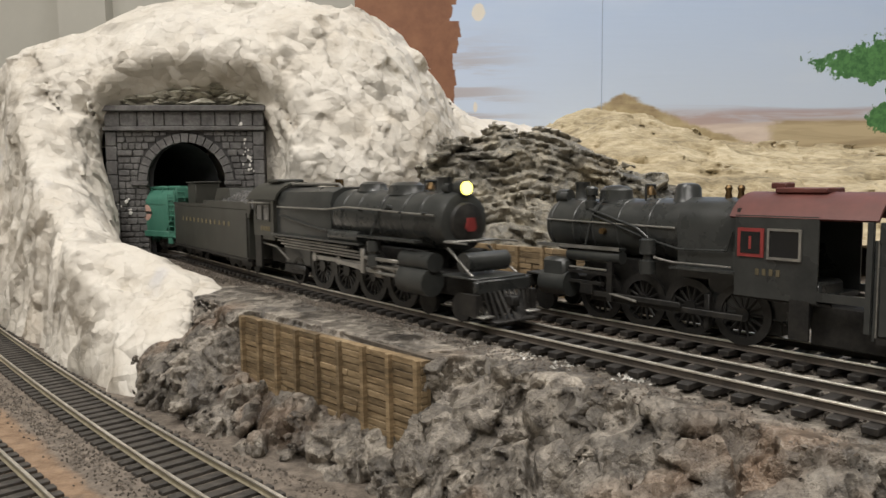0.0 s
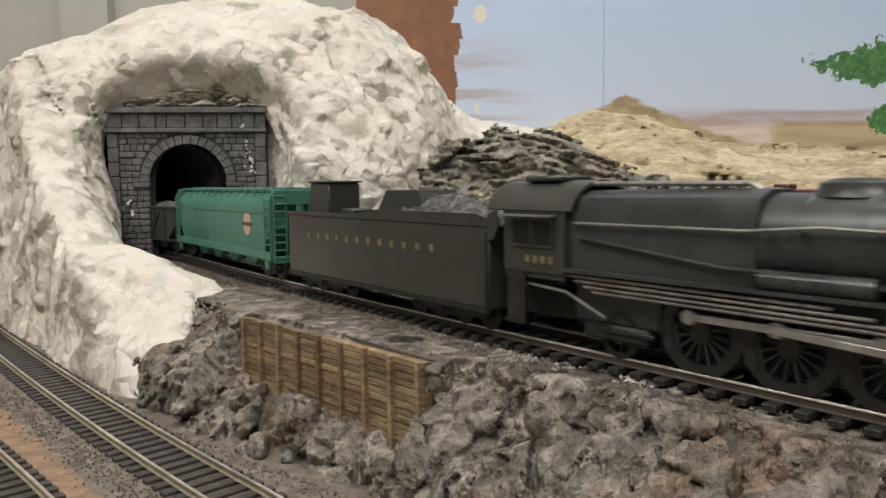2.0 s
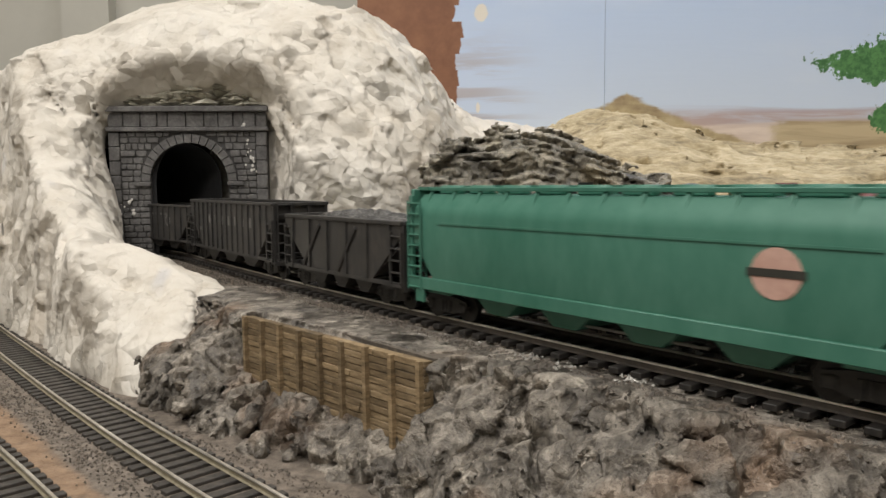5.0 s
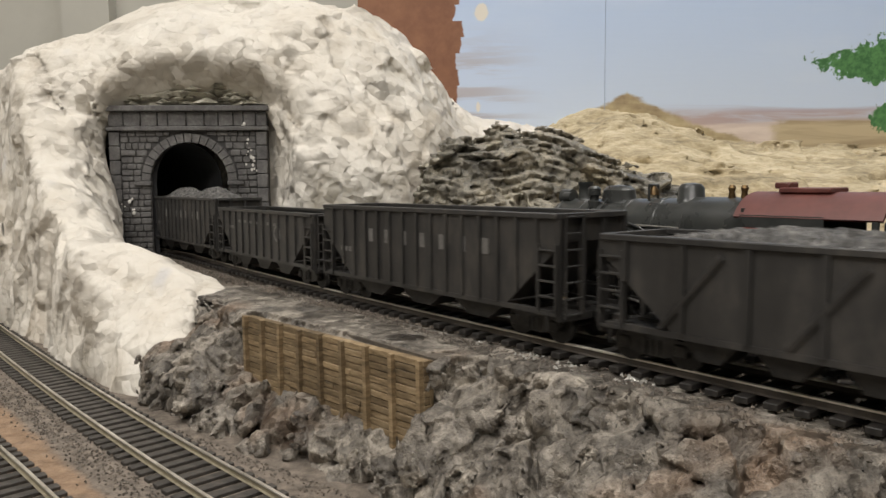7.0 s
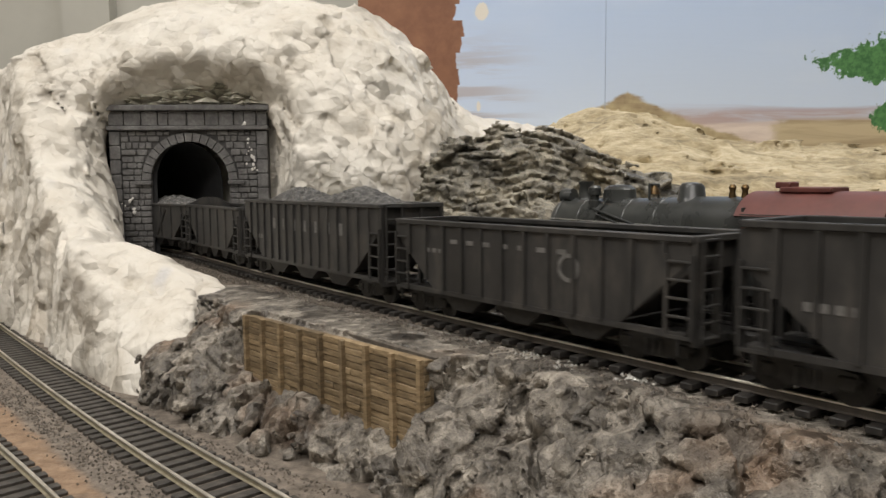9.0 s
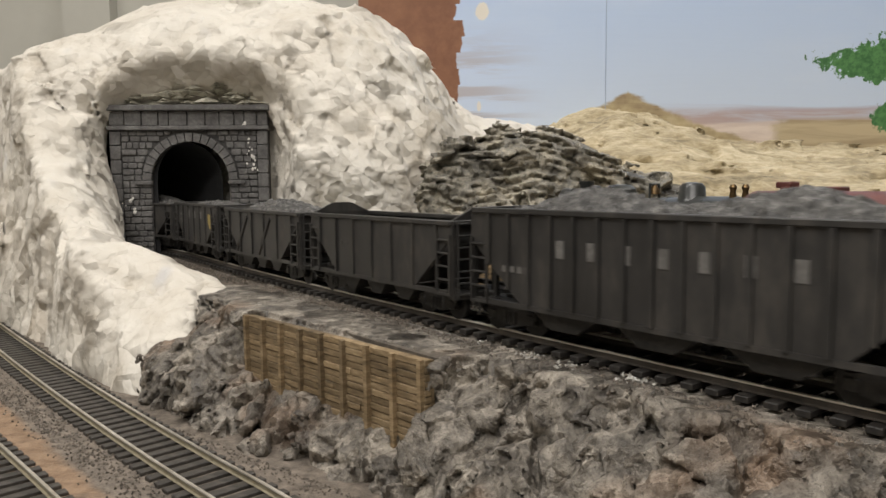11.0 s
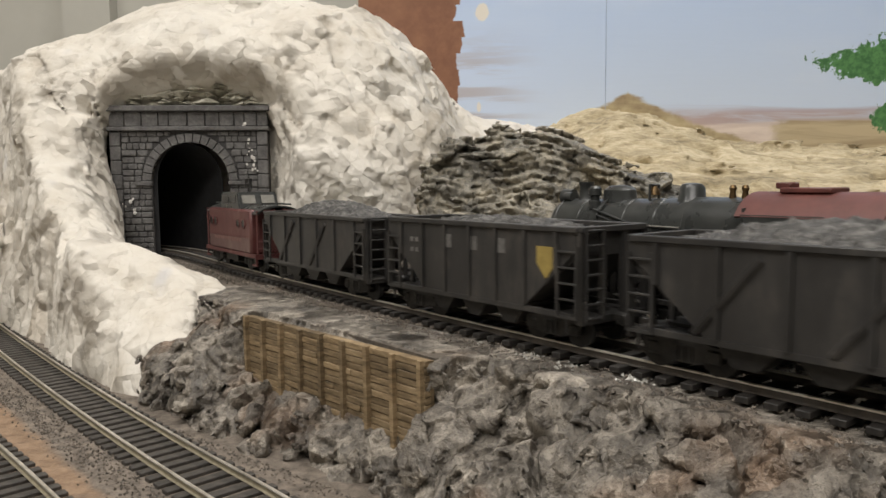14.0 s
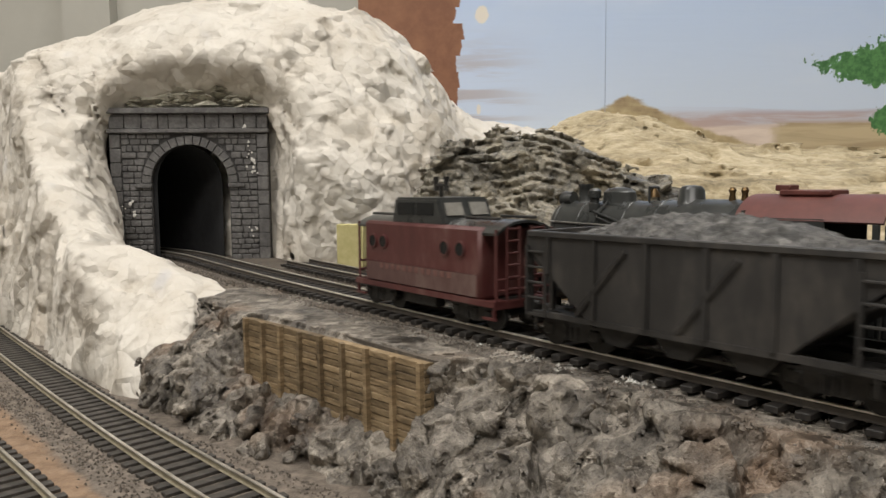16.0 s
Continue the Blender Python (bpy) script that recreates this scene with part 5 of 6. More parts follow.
    part("cab_roof", bm, ROOF_RED, e, "dull dark red curved cab roof")
    part("roof_hatch", boxes((-24, -8, -6, 6, 48.6, 50.4), (-10, -5, -3, 3, 50, 52), bevel=0.4), ROOF_RED, e)
    for side in (-1, 1):
        y = side * 14.7
        part("red_window", boxes((-9.6, -1.0, y - 0.3, y + 0.3, 29, 38)), BRIGHT_RED, e, "red-framed cab window")
        part("window_bar", boxes((-5.7, -4.9, y - 0.55, y + 0.55, 31.5, 35.5)), BRIGHT_RED, e)
        part("window_pane", boxes((-8.5, -2.1, y - 0.45, y + 0.45, 30.1, 36.9)), DARK_GLASS, e)
        # dark sheet in the open window stands for the shaded cab inside
        part("open_window_shade", boxes((-20.5, -11.5, y - 0.3, y + 0.3, 29.4, 37.4)), DARK_GLASS, e)
        part("window_frame", boxes((-21.3, -10.8, y - 0.6, y + 0.6, 28.6, 29.4), (-21.3, -20.5, y - 0.6, y + 0.6, 29.4, 37.4), (-11.5, -10.8, y - 0.6, y + 0.6, 29.4, 37.4), (-21.3, -10.8, y - 0.6, y + 0.6, 37.4, 38.1)), SILVERY, e)
        letters(e, -15, 14.66, 23.5, 4, 2.2, 1.5, 2.0, DULL_GOLD) if side > 0 else None
        part("rear_post", boxes((-41, -39.5, y - 0.8, y + 0.8, 10, 41), (-41, -26, y - 0.6, y + 0.6, 17.5, 20)), BOILER, e)
        part("running_board", boxes((0, 24, side * 13 - 2, side * 13 + 2, 22.8, 23.6), (46, 88, side * 12.4 - 2, side * 12.4 + 2, 27.2, 28)), BOILER, e)
        part("handrail", rods(((24, side * 11.8, 36.5), (86, side * 10.6, 37.5), 0.4)), SILVERY, e)
        for x in (30, 50, 70, 84):
            part("handrail_post", rods(((x, side * 9.4, 37), (x, side * 11.6, 37), 0.4)), BOILER, e)
        part("reach_rod", rods(((2, side * 12.8, 36.5), (4, side * 12.8, 30), 0.4), ((4, side * 12.8, 30), (22, side * 12.8, 29.4), 0.4), ((22, side * 12.8, 29.4), (36, side * 12.4, 32.5), 0.4), ((36, side * 12.4, 32.5), (62, side * 10.6, 40), 0.4)), BOILER, e)
        part("air_pump", lathe(bmesh.new(), [(3, 0), (3, 4.5), (1.8, 5), (1.8, 6.5), (3, 7), (3, 12), (2, 12.6)], Matrix.Translation((34, side * 13.4, 20)), 16), BOILER, e)
        part("air_tank", rods(((46, side * 12, 24.4), (72, side * 12, 24.4), 2.4), n=16), BOILER, e)
        part("cylinder", rods(((70, side * 13, 12.5), (84, side * 13, 12.5), 5.2), n=24), BOILER, e)
        part("valve_chest", boxes((71, 83, side * 12.4 - 4.2, side * 12.4 + 4.2, 12.5, 22.6), bevel=1.2), BOILER, e)
        part("side_rod", boxes((-2, 60.5, side * 12.2 - 0.6, side * 12.2 + 0.6, 7.6, 9.6), bevel=0.2), IRON, e)
        part("main_rod", boxes((20, 64, side * 13.6 - 0.5, side * 13.6 + 0.5, 9.2, 11.2), bevel=0.2), IRON, e)
        part("guide_bar", boxes((54, 70, side * 13.6 - 0.9, side * 13.6 + 0.9, 13.6, 14.6), (58, 64, side * 13.6 - 1.4, side * 13.6 + 1.4, 10, 13.6)), IRON, e)
        part("valve_link", boxes((49, 51.4, side * 14 - 0.6, side * 14 + 0.6, 8, 23), (51, 72, side * 14 - 0.5, side * 14 + 0.5, 17.4, 18.6)), IRON, e)
        part("cab_step", boxes((-24, -18, side * 14.2 - 0.5, side * 14.2 + 0.5, 5, 17)), IRON, e)
        part("sand_pipe", rods(((60, side * 6, 46), (62, side * 10.4, 40), 0.45), ((62, side * 10.4, 40), (64, side * 12.2, 28), 0.45)), BOILER, e)
        part("pump_pipe", rods(((34, side * 13.4, 32.6), (40, side * 12.2, 36), 0.5), ((40, side * 12.2, 36), (64, side * 9.6, 42), 0.5)), BOILER, e)
        part("exhaust_pipe", rods(((31, side * 14, 26), (24, side * 13.2, 24.8), 0.4), ((24, side * 13.2, 24.8), (2, side * 13.2, 24.8), 0.4)), SILVERY, e)
        part("board_edge", boxes((46, 88, side * 14.2 - 0.25, side * 14.2 + 0.25, 27.0, 28.3)), SILVERY, e)
        part("check_valve", rods(((56, side * 10, 34), (56, side * 12.4, 34), 1.2), n=10), BRASS, e)
        part("eccentric_rod", rods(((38, side * 14.2, 9.4), (50, side * 14.2, 11), 0.5)), SILVERY, e)
        part("valve_stem", rods(((52, side * 13.6, 19.4), (71, side * 13.2, 19.4), 0.5)), SILVERY, e)
        part("brake_shoe", boxes((10.5, 12.5, side * 10.4 - 1.2, side * 10.4 + 1.2, 3, 15), bevel=0.3), IRON, e)
        part("cab_pipe", rods(((-30, side * 13.8, 16.4), (0, side * 13.8, 16.4), 0.6)), IRON, e)
    for d in (0, 19.5, 39, 58.5):
        wheelset(e, d, 9.2, 9.2, 16.0, 14, DRIVER, "driver_wheelset")
    wheelset(e, 88, 4.8, 4.8)
    part("pilot_beam", boxes((94, 97, -14, 14, 9, 14), (84, 97, -12, 12, 14, 15), bevel=0.4), IRON, e)
    pilot = part("foot_board", boxes((95, 103, -13, 13, 2.2, 3.2), bevel=0.2), IRON, e)
    for y in np.linspace(-11, 11, 9):
        part("slat", rods(((96, y, 9.5), (96 + 6 * (1 - abs(y) / 14), y * 0.85, 2), 0.7), n=6), IRON, pilot)
    part("ash_pan", boxes((-24, 14, -8, 8, 8, 22), bevel=1), BOILER, e)
    return e


def small_tender(m):
    t = thing("tender", m, "black locomotive tender coupled behind the standing engine", "tender")
    part("tank", boxes((-95, 0, -15, 15, 9, 36), bevel=0.8), BOILER, t)
    part("coal_board", boxes((-60, 0, -15, -14, 35, 41), (-60, 0, 14, 15, 35, 41), bevel=0.3), BOILER, t)
    coal_heap(t, -58, -2, 27, 36, 6, 9)
    part("front_handrail", rods(((0.5, 13.8, 9), (0.5, 13.8, 36), 0.6), ((0.5, -13.8, 9), (0.5, -13.8, 36), 0.6)), SILVERY, t)
    ladder("front_ladder", t, 0.8, 12, 8, 36, 5, 8, "y", BOILER)
    part("sill", boxes((-95, 0, -14.5, 14.5, 7.2, 9.2)), IRON, t)
    for x in (-72, -22):
        truck(t, x)
    return t


def caboose():
    c = thing("caboose", at(0, 0, 0), "faded red caboose with round windows and a black cupola roof", "caboose", "cars of the coal train")
    h = 47.5
    bm = boxes((-h + 8, h - 8, -15.2, 15.2, 11, 37.5), bevel=1.2)
    part("body", bm, CABOOSE_RED, c)
    bm = bmesh.new()
    arc = [(17 * math.sin(a), 30 + 10 * math.cos(a)) for a in np.linspace(-0.98, 0.98, 15)]
    inner = [(16.6 * math.sin(a), 29 + 10 * math.cos(a)) for a in np.linspace(0.98, -0.98, 15)]
    prism(bm, arc + inner, -h, h, "x")
    part("roof", bm, BOILER, c, "black curved roof")
    bm = bmesh.new()
    prism(bm, [(-21, 36.5), (-18.5, 47.8), (11.5, 47.8), (16, 36.5)], -13, 13, "y")
    bmesh.ops.bevel(bm, geom=bm.edges[:], offset=0.9, segments=2, affect="EDGES")
    cup = part("cupola", bm, BOILER, c, "black streamlined cupola")
    for side in (-1, 1):
        for x0, x1 in ((-16, -4), (-2.5, 9)):
            part("cupola_window", boxes((x0, x1, side * 13.1 - 0.2, side * 13.1 + 0.2, 40.8, 45.8)), DARK_GLASS, cup)
        a, b = sorted((side * 2, side * 10.5))
        part("end_window", prism(bmesh.new(), [(14.45, 40.8), (12.45, 45.8), (12.8, 45.9), (14.8, 40.9)], a, b, "y"), LIT_PANE, cup)
        y = side * 15.4
        for x in (-32, -24, 19, 28.5):
            win = part("round_window", lathe(bmesh.new(), [(2.5, -0.3), (2.5, 0.3)], Matrix.Translation((x, y, 29)) @ Matrix.Rotation(math.pi / 2, 4, "X"), 20), DARK_GLASS, c)
            bm = lathe(bmesh.new(), [(2.5, -0.5), (3.1, -0.5), (3.1, 0.5), (2.5, 0.5)], Matrix.Translation((x, y, 29)) @ Matrix.Rotation(math.pi / 2, 4, "X"), 20)
            bmesh.ops.delete(bm, geom=[f for f in bm.faces if len(f.verts) > 8], context="FACES")
            part("window_rim", bm, CABOOSE_RED, win)
        part("roof_antenna", rods(((-h + 6, side * 9, 40.5), (-20, side * 9, 40.5), 0.6)), BOILER, c)
        part("roof_antenna", rods(((24, side * 9, 40.5), (h - 4, side * 9, 40.5), 0.6)), BOILER, c)
        part("sill", boxes((-h, h, side * 14.6 - 0.8, side * 14.6 + 0.8, 9.2, 11.4)), CABOOSE_RED, c)
    part("lower_panel", boxes((-h + 10, h - 10, -15.42, -15.1, 12, 20), bevel=0.1), CABOOSE_DUSTY, c)
    letters(c, -27, -15.45, 17.6, 12, 4.3, 2.8, 2.2, FADED)
    part("belt", boxes((-h + 8.5, h - 8.5, -15.45, -15.2, 20.2, 20.7)), CABOOSE_RED, c)
    for e in (-1, 1):
        x = e * h
        part("platform", boxes((x - 1 if e > 0 else x, x if e > 0 else x + 1, -14.8, 14.8, 8.5, 11.5), (min(x, x - e * 9), max(x, x - e * 9), -14, 14, 9.6, 10.8)), CABOOSE_RED, c)
        for side in (-1, 1):
            part("platform_post", rods(((x - e * 0.8, side * 13.6, 10), (x - e * 0.8, side * 13.6, 37), 0.6)), CABOOSE_RED, c)
            part("step", boxes((min(x, x - e * 7), max(x, x - e * 7), side * 14.4 - 0.6, side * 14.4 + 0.6, 4.5, 5.3), (x - 0.4 - e, x + 0.4 - e, side * 14.4 - 0.6, side * 14.4 + 0.6, 5, 10)), CABOOSE_RED, c)
            ladder("end_ladder", c, x - e * 0.2, side * 6, 10, 38, 6, 7, "y", CABOOSE_RED)
        part("end_rail", rods(((x - e * 0.6, -13.6, 19), (x - e * 0.6, 13.6, 19), 0.5), ((x - e * 0.6, -13.6, 15), (x - e * 0.6, 13.6, 15), 0.5)), CABOOSE_RED, c)
        part("brake_wheel", lathe(bmesh.new(), [(3, -0.4), (3, 0.4)], Matrix.Translation((x - e * 1, 3, 24)) @ Matrix.Rotation(math.pi / 2, 4, "Y"), 16), CABOOSE_RED, c)
        coupler(c, x, e)
        truck(c, e * (h - 16))
    part("underframe", boxes((-h + 4, h - 4, -6, 6, 7, 11)), IRON, c)
    part("tool_box", boxes((-12, 10, -13, -8, 4.5, 10.5), bevel=0.4), IRON, c)
    jack = part("smoke_jack", rods(((-3, 0, 47), (-3, 0, 52.4), 0.9), ((-6.5, 0, 52.6), (0.5, 0, 52.6), 0.8)), IRON, c)
    for x in (-6.5, 0.5):
        part("jack_cap", lathe(bmesh.new(), [(1.4, 0), (0.9, 3), (1.3, 5.8)], Matrix.Translation((x, 0, 50.4)), 10), IRON, jack)
    return c


# ---- the standing engine on the siding ----
def siding_pose(y, back):
    a, b = np.array((main_x(y - back) + 56, y - back)), np.array((main_x(y) + 56, y))
    d = b - a
    return at(a[0], a[1], 0, 0, 0, math.degrees(math.atan2(d[1], d[0])))


small_engine(siding_pose(301, 60))
small_tender(siding_pose(268, 60))


# ---- stone tunnel portal ----
STONE = speckled("portal_stone", [(0.33, (0.065, 0.062, 0.062)), (0.5, (0.125, 0.12, 0.117)), (0.66, (0.21, 0.204, 0.197))], 90, 0.7, bump_mm=1.2, fine=5)
MORTAR = speckled("portal_mortar", [(0.35, (0.035, 0.033, 0.033)), (0.65, (0.075, 0.072, 0.07))], 80, 0.85, bump_mm=0.4)
CHALK = speckled("plaster_splash", [(0.35, (0.6, 0.58, 0.54)), (0.65, (0.75, 0.73, 0.69))], 120, 0.8, bump_mm=0.4)


def tunnel_portal():
    p = thing("tunnel_portal", at(PORTAL[0], PORTAL[1], 0, 0, 0, 3), "dark grey cut-stone tunnel portal with an arched opening", "tunnel portal")
    half, top, r, spring = 63.0, 116.0, 31.0, 56.0
    rnd = random.Random(5)
    bm = bmesh.new()
    arc = [(r * math.cos(a), spring + r * math.sin(a)) for a in np.linspace(math.pi, 0, 25)]
    left = [(-half, -8), (-half, top - 6), (0, top - 6), (0, spring + r)] + [q for q in arc[:13]][::-1][1:] + [(-r, -8)]
    right = [(r, -8), (r, spring)] + arc[12:-1][::-1] + [(0, top - 6), (half, top - 6), (half, -8)]
    prism(bm, left, 0, 7, "y")
    prism(bm, right, 0, 7, "y")
    part("backing", bm, MORTAR, p)

    def block(name, x0, x1, z0, z1, depth, parent=p, bev=0.5):
        return part(name, boxes((x0 + 0.25, x1 - 0.25, -depth, 0.5, z0 + 0.25, z1 - 0.25), bevel=bev), STONE, parent)
    part("cap", boxes((-half - 2, half + 2, -5.5, 7.5, top - 4.5, top), bevel=0.6), STONE, p)
    part("cornice", boxes((-half - 1, half + 1, -4.2, 7.2, top - 20, top - 16.5), bevel=0.6), STONE, p)
    x = -half
    while x < half - 2:
        w = min(rnd.uniform(8, 15), half - x)
        block("parapet_stone", x, x + w, top - 16.5, top - 4.5, rnd.uniform(1.2, 2.0))
        x += w
    z = -8.0
    while z < top - 21:
        hgt = rnd.uniform(4.0, 5.8)
        z1 = min(z + hgt, top - 20)
        for sgn in (-1, 1):
            x = r if z < spring else None
            x = r + 0.5 if z + 1 < spring else math.sqrt(max(0, (r + 7.5) ** 2 - (z - spring) ** 2)) if z - spring < r + 7.5 else 0
            x = max(x, 0)
            while x < half - 9:
                w = rnd.uniform(4.5, 10)
                if half - 9 - (x + w) < 4:
                    w = half - 9 - x
                a, b = (x, x + w) if sgn > 0 else (-x - w, -x)
                block("stone", a, b, z + rnd.uniform(-0.2, 0.4), z1, rnd.uniform(0.6, 1.5))
                x += w
        z = z1
    for sgn in (-1, 1):
        z = -8.0
        while z < top - 20:
            z1 = min(z + 11.5, top - 20)
            a, b = sorted((sgn * (half - 9), sgn * half))
            block("pilaster_stone", a, b, z, z1, 2.2)
            z = z1
        a, b = sorted((sgn * (r - 1), sgn * (r + 13)))
        block("spring_stone", a, b, spring - 4, spring, 2.8)
    for i in range(17):
        a0, a1 = math.pi * i / 17 + 0.012, math.pi * (i + 1) / 17 - 0.012
        bm = bmesh.new()
        prism(bm, [(r * math.cos(a0), spring + r * math.sin(a0)), ((r + 7) * math.cos(a0), spring + (r + 7) * math.sin(a0)), ((r + 7) * math.cos(a1), spring + (r + 7) * math.sin(a1)), (r * math.cos(a1), spring + r * math.sin(a1))], -2.4, 0.5, "y")
        part("arch_stone", bm, STONE, p)
    for x, z, n, s in ((48, 76, 9, 4.0), (52, 64, 5, 2.2), (-52, 38, 7, 3.0), (-46, 30, 5, 2.2), (44, 100, 3, 1.2), (50, 18, 5, 2.0), (47, 88, 3, 1.0)):
        bm = bmesh.new()
        for k in range(n):
            u, w = x + rnd.gauss(0, s), z + rnd.gauss(0, s * 1.3)
            bmesh.ops.create_icosphere(bm, subdivisions=1, radius=rnd.uniform(0.4, 1.5), matrix=Matrix.Translation((u, -2.0, w)) @ Matrix.Diagonal((1, 0.5, 1.3, 1)))
        part("plaster_splash", bm, CHALK, p, "dried white plaster splashes")
    return p


tunnel_portal()


# ---- timber retaining walls ----
TIMBER = speckled("brown_timber", [(0.32, (0.10, 0.072, 0.04)), (0.5, (0.225, 0.16, 0.088)), (0.68, (0.35, 0.265, 0.16))], 90, 0.65, bump_mm=0.5, stretch=(0.5, 0.5, 2.5))
_nt = TIMBER.node_tree
_info = _nt.nodes.new("ShaderNodeObjectInfo")
_b = _nt.nodes["Principled BSDF"]
_src = _b.inputs["Base Color"].links[0].from_socket
_v = nd(_nt, "ShaderNodeHueSaturation")
_nt.links.new(_src, _v.inputs["Color"])
_nt.links.new(math_node(_nt, "MULTIPLY_ADD", _info.outputs["Random"], 0.55, 0.72), _v.inputs["Value"])
_nt.links.new(_v.outputs[0], _b.inputs["Base Color"])


def timber_wall(name, a, b, z0, z1, posts, rows, label):
    a, b = np.array(a, float), np.array(b, float)
    length = float(np.linalg.norm(b - a))
    w = thing(name, at(a[0], a[1], 0, 0, 0, math.degrees(math.atan2(b[1] - a[1], b[0] - a[0]))), label, "retaining wall")
    rnd = random.Random(11)
    h = (z1 - z0) / rows
    for i in range(rows):
        x = 0.0
        while x < length - 1:
            n = min(rnd.uniform(30, 60), length - x)
            if length - x - n < 12:
                n = length - x
            part("plank", boxes((x + 0.15, x + n - 0.15, -0.6 + rnd.uniform(-0.3, 0.25), 2.2, z0 + i * h + 0.14, z0 + (i + 1) * h - 0.14), bevel=0.18), TIMBER, w)
            x += n
    for i in range(posts):
        x = 1.0 + (length - 2.6) * i / (posts - 1)
        lean = rnd.uniform(-0.5, 0.5)
        bm = bmesh.new()
        prism(bm, [(x - 0.95 + lean, z0 - 3), (x + 0.95 + lean, z0 - 3), (x + 0.95, z1 + rnd.uniform(-0.3, 0.6)), (x - 0.95, z1 + rnd.uniform(-0.3, 0.6))], -2.4, -0.2, "y")
        part("post", bm, TIMBER, w)
    part("backing_board", boxes((0, length, 2.0, 3.4, z0, z1 - 0.5)), TIMBER, w)
    return w


timber_wall("retaining_wall", (-88, 324.5), (-6, 237.5), -36, -5.5, 9, 12, "brown stained timber retaining wall with upright posts")
timber_wall("retaining_wall", (18, 412), (112, 312), -7, 19, 9, 9, "brown timber wall behind the siding below the slate")


# ---- loose ballast and rubble ----
def rubble(name, spots, label, material, flat=1.0):
    """Many small broken stones in one mesh."""
    verts, faces = [], []
    base = np.array([(1, 0, 0), (-1, 0, 0), (0, 1, 0), (0, -1, 0), (0, 0, 1), (0, 0, -1)], float)
    tri = [(0, 2, 4), (2, 1, 4), (1, 3, 4), (3, 0, 4), (2, 0, 5), (1, 2, 5), (3, 1, 5), (0, 3, 5)]
    rs = np.random.RandomState(4)
    for x, y, z, r in spots:
        k = len(verts)
        q = base * (r * rs.uniform(0.6, 1.3, (6, 1))) + rs.uniform(-0.3, 0.3, (6, 3)) * r
        q[:, 2] *= flat
        verts += [(v + (x, y, z)) * MM for v in q]
        faces += [tuple(i + k for i in f) for f in tri]
    me = bpy.data.meshes.new(name)
    me.from_pydata([tuple(v) for v in verts], [], faces)
    me.materials.append(material)
    return tagged(new(name, me), label, "ballast", kind="stuff")


GRAVEL = speckled("gravel", [(0.3, (0.045, 0.037, 0.03)), (0.5, (0.115, 0.095, 0.076)), (0.7, (0.22, 0.185, 0.148))], 300, 0.6)
_nt = GRAVEL.node_tree
_geo = _nt.nodes.new("ShaderNodeNewGeometry")
_b = _nt.nodes["Principled BSDF"]
_src = _b.inputs["Base Color"].links[0].from_socket
_v = nd(_nt, "ShaderNodeHueSaturation")
_nt.links.new(_src, _v.inputs["Color"])
_nt.links.new(math_node(_nt, "MULTIPLY_ADD", _geo.outputs["Random Per Island"], 1.0, 0.5), _v.inputs["Value"])
_nt.links.new(_v.outputs[0], _b.inputs["Base Color"])
_rs = np.random.RandomState(8)
_spots = []
for _ in range(7000):
    s = _rs.uniform(-30, 560)
    side = _rs.choice((-1, 1))
    off = abs(_rs.normal(0, 5)) + 15.5
    p, a = spot(s), heading(s)
    n = np.array((math.sin(a), -math.cos(a)))
    p = p + n * (off * (1 if side > 0 else -1))
    _spots.append((p[0], p[1], -5.4 - 0.02 * off, _rs.uniform(0.35, 0.9)))
for _ in range(3500):
    s = _rs.uniform(30, 560)
    p, a = spot(s), heading(s)
    p = p + np.array((math.sin(a), -math.cos(a))) * _rs.uniform(-13, 13)
    _spots.append((p[0], p[1], -4.9, _rs.uniform(0.3, 0.7)))
for _ in range(2500):
    y = _rs.uniform(180, 520)
    k = _rs.normal(0, 11)
    _spots.append((main_x(y) + 56 + k * 0.75, y + k * 0.66, -5.4, _rs.uniform(0.35, 0.8)))
for _ in range(1800):
    t = _rs.uniform(0, 1)
    k = abs(_rs.normal(0, 4))
    _spots.append((-75 + 75 * t + 0.73 * (14 + k), 345 - 80 * t + 0.68 * (14 + k), -5.2, _rs.uniform(0.4, 1.0)))
rubble("ballast", _spots, "loose dark grey ballast stones beside the tracks", GRAVEL)
_spots = []
for _ in range(2600):
    t = _rs.uniform(0, 1)
    k = _rs.normal(0, 6)
    _spots.append((-420 + 400 * t + 0.73 * (k * 0.7 - 14), 580 - 405 * t + 0.68 * (k * 0.7 - 14), -49.8, _rs.uniform(0.3, 0.75)))
for _ in range(600):
    t = _rs.uniform(0, 1)
    k = abs(_rs.normal(0, 5))
    _spots.append((-130 + 160 * t - 0.7 * k, 315 - 130 * t - 0.7 * k, -49.8, _rs.uniform(0.25, 0.7)))
rubble("ballast", _spots, "loose grey-brown gravel on the lower ground", GRAVEL)

_spots = []
for _ in range(70):
    u = _rs.uniform(-50, 52)
    _spots.append((PORTAL[0] + u, PORTAL[1] + _rs.uniform(3, 11), 116.5 + _rs.uniform(0, 1) ** 1.3 * 24 * max(0.1, 1 - (u / 56) ** 2), _rs.uniform(4.0, 10.0)))
rubble("plaster_rubble", _spots, "broken grey-green slabs of plaster stuffed above the portal", speckled("broken_plaster", [(0.35, (0.16, 0.15, 0.12)), (0.5, (0.38, 0.36, 0.29)), (0.65, (0.56, 0.53, 0.45))], 70, 0.75, bump_mm=1.0), 0.4)

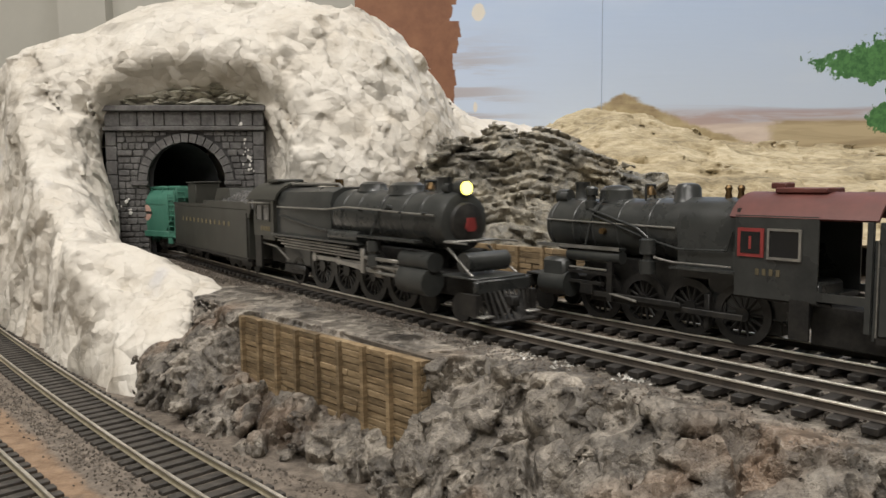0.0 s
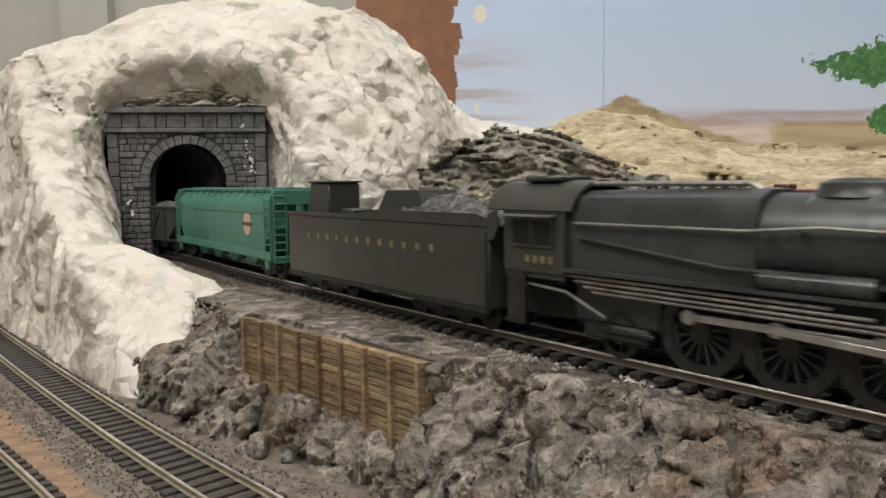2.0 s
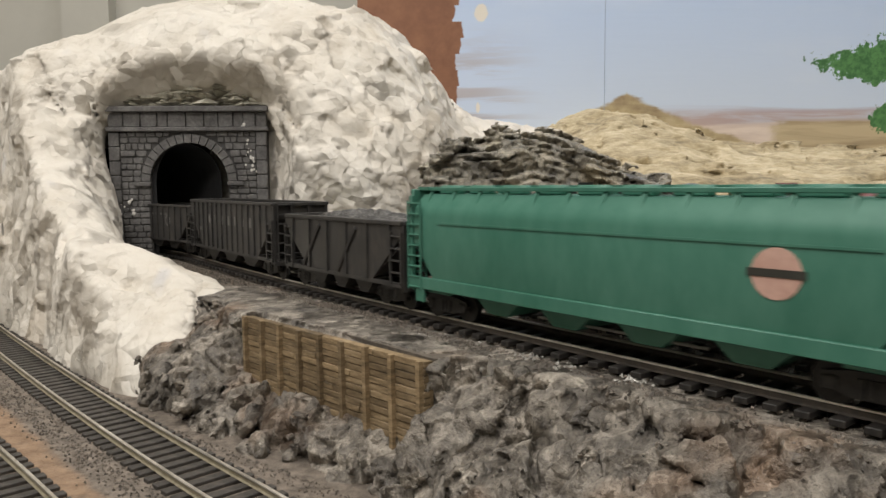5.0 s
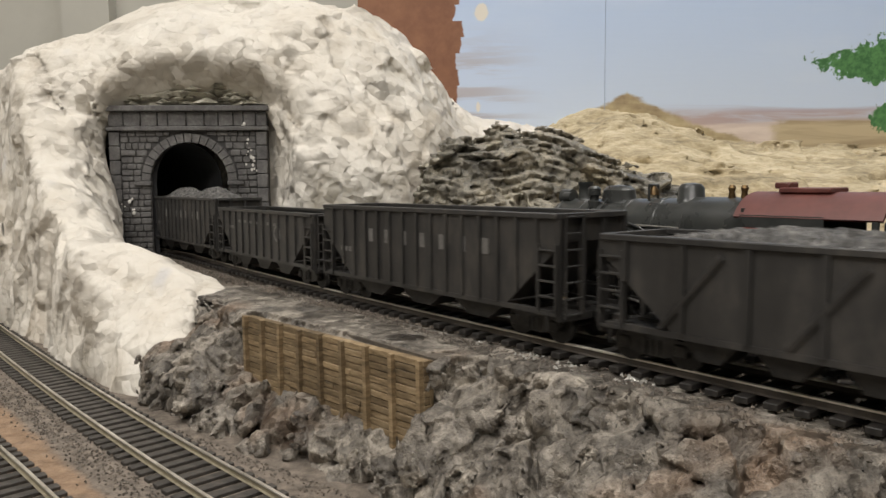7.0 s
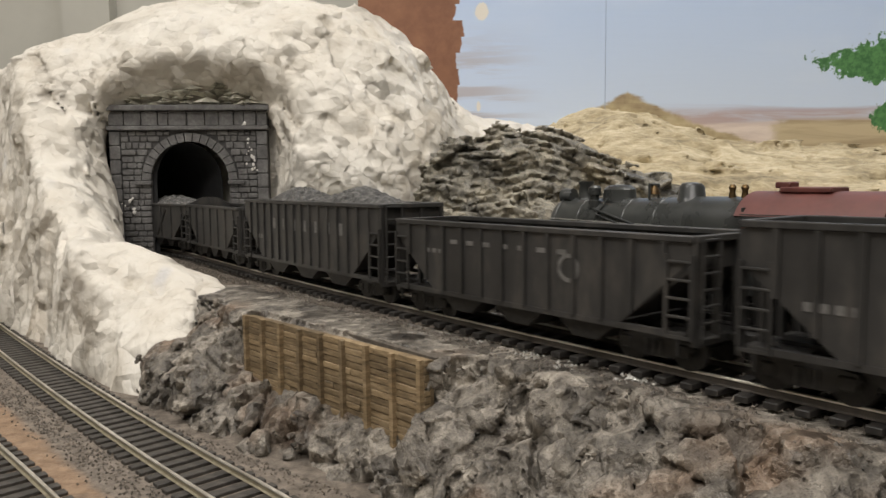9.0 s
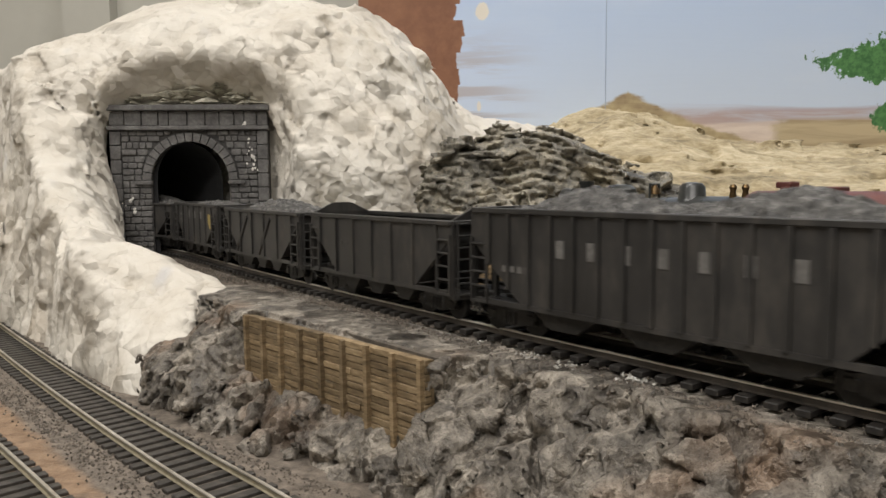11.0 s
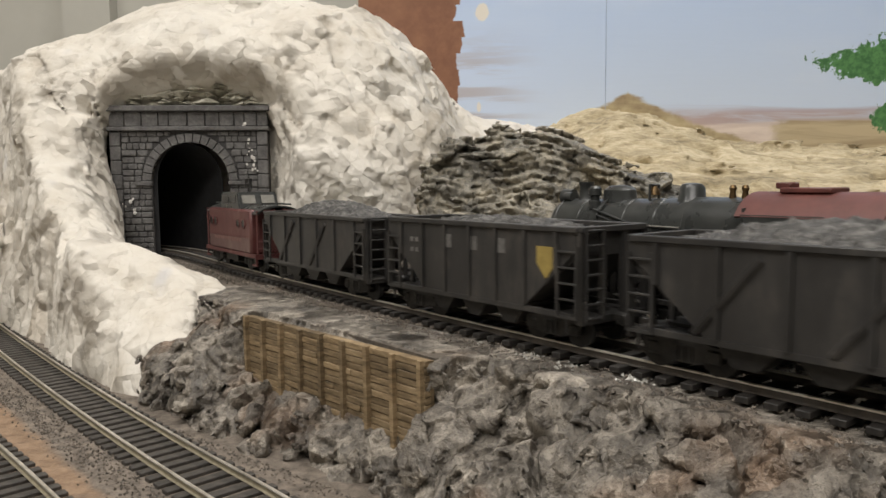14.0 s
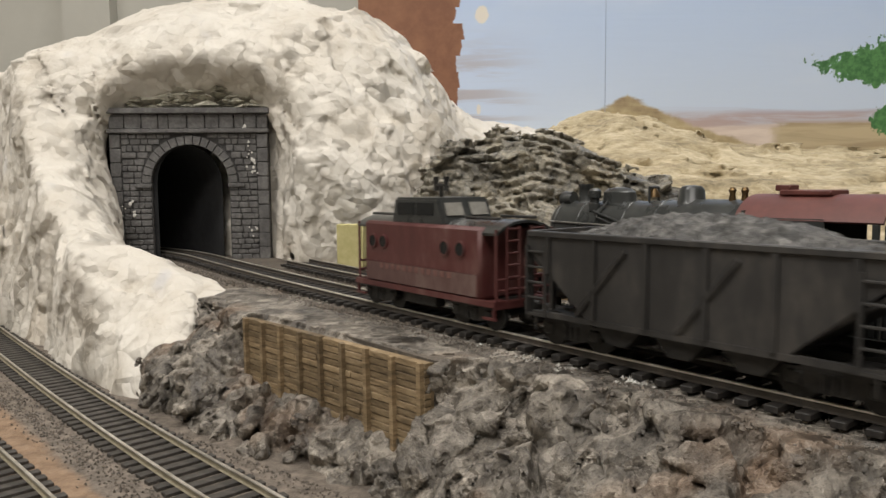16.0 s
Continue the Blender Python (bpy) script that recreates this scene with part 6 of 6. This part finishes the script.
# ---- small things ----
_box = thing("yellow_block", at(-66, 532, -6, 0, 0, -12), "pale yellow cardboard block standing beside the siding", "block")
part("body", boxes((-10, 10, -6, 6, 0, 31), bevel=0.5), speckled("pale_yellow", [(0.4, (0.5, 0.45, 0.2)), (0.6, (0.6, 0.54, 0.27))], 40, 0.7), _box)

# pale glossy crumbs stand in for glints on the rock, besides a white chip
_spots = []
for cx, cy, n, s in ((56.5, 213.0, 60, 2.6), (12.5, 262.5, 5, 1.0), (40.0, 229.0, 20, 3.0), (28.0, 243.0, 14, 3.0)):
    for _ in range(n):
        _spots.append((cx + _rs.normal(0, s), cy + _rs.normal(0, s), -5.2, _rs.uniform(0.3, 0.9)))
_shine = speckled("glint_pale", [(0.4, (0.3, 0.29, 0.26)), (0.6, (0.6, 0.58, 0.54))], 200, 0.12)
rubble("glint_crumbs", _spots, "pale shiny crumbs for glints on the bank, and white crumbs", _shine)


# ---- the train: each car with the place of its two ends along the line ----
V = 107.0
TRAIN = [
    (big_engine(), 255.0, 110.0, None),
    (tender(), 68.5, 100.0, None),
    (covered_hopper(), -127.0, 154.0, None),
    (hopper("black hopper car with diagonal side braces and a coal heap", 111, 37.2, 6, 6, True, seed=1), -282.5, 80.0, None),
    (hopper("long empty black hopper car with pale lettering bars", 153, 42.6, 15, 0, marks=1, seed=2), -431.5, 120.0, None),
    (hopper("empty black hopper car with a worn pale emblem", 138, 37.8, 12, 0, marks=2, seed=3), -590.0, 106.0, None),
    (hopper("long black hopper car with lettering bars and heaped coal", 153, 43.4, 15, 10, marks=1, seed=4, heap=2), -748.5, 120.0, None),
    (hopper("empty black hopper car with peaked end walls", 113, 38.0, 7, 0, peaked=True, marks=4, seed=5), -894.0, 82.0, None),
    (hopper("black hopper car with diagonal side braces and a coal heap", 111, 37.4, 6, 8.5, True, seed=6), -1021.5, 80.0, None),
    (hopper("black hopper car with a yellow shield and coal load", 104, 38.6, 7, 4.5, marks=3, seed=7), -1148.0, 74.0, None),
    (hopper("black hopper car with diagonal side braces and a coal heap", 111, 37.4, 6, 9.5, True, seed=8), -1276.0, 80.0, None),
    (caboose(), -1397.0, 64.0, None),
]


def spin_rows(x, z, r, step):
    """A wheelset rolls as the train goes."""
    n = int(16.0 / step)
    return [(min(16.0, i * step), Matrix.Translation((x * MM, 0, z * MM)) @ Matrix.Rotation(V * i * step / r, 4, "Y")) for i in range(n + 1)]


def gear_rows(gear):
    """The rods' paths: the cranks go round, the crosshead slides."""
    side_rod, main_rod, cross, drivers, r, th, end, cz, y = gear
    a, b, c = [], [], []
    phase = 0.0 if y < 0 else math.pi / 2
    for i in range(241):
        t = i / 15.0
        ang = V * t / r + phase
        px, pz = th * math.sin(ang), th * math.cos(ang)
        a.append((t, Matrix.Translation((px * MM, 0, (r + pz) * MM))))
        length = end - drivers[1] - 4
        dz = cz - (r + pz)
        tilt = math.asin(max(-0.5, min(0.5, dz / length)))
        b.append((t, Matrix.Translation(((drivers[1] + px) * MM, y * MM, (r + pz) * MM)) @ Matrix.Rotation(-tilt, 4, "Y")))
        c.append((t, Matrix.Translation(((drivers[1] + px + length * math.cos(tilt) - 4) * MM, 0, cz * MM))))
    walk(side_rod, a)
    walk(main_rod, b)
    walk(cross, c)


def motions():
    for car, mid, base, _ in TRAIN:
        walk(car, [(t, on_line(mid + V * t, base)) for t in np.arange(0, 16.01, 0.25)])
    moving = {car for car, *_ in TRAIN}
    for ob, x, z, r in ROLLERS:
        top = ob.parent if ob.parent in moving else ob.parent.parent
        if top in moving:
            walk(ob, spin_rows(x, z, r, 0.0625 if r < 8 else 0.125))
    for gear in GEARS:
        gear_rows(gear)


motions()
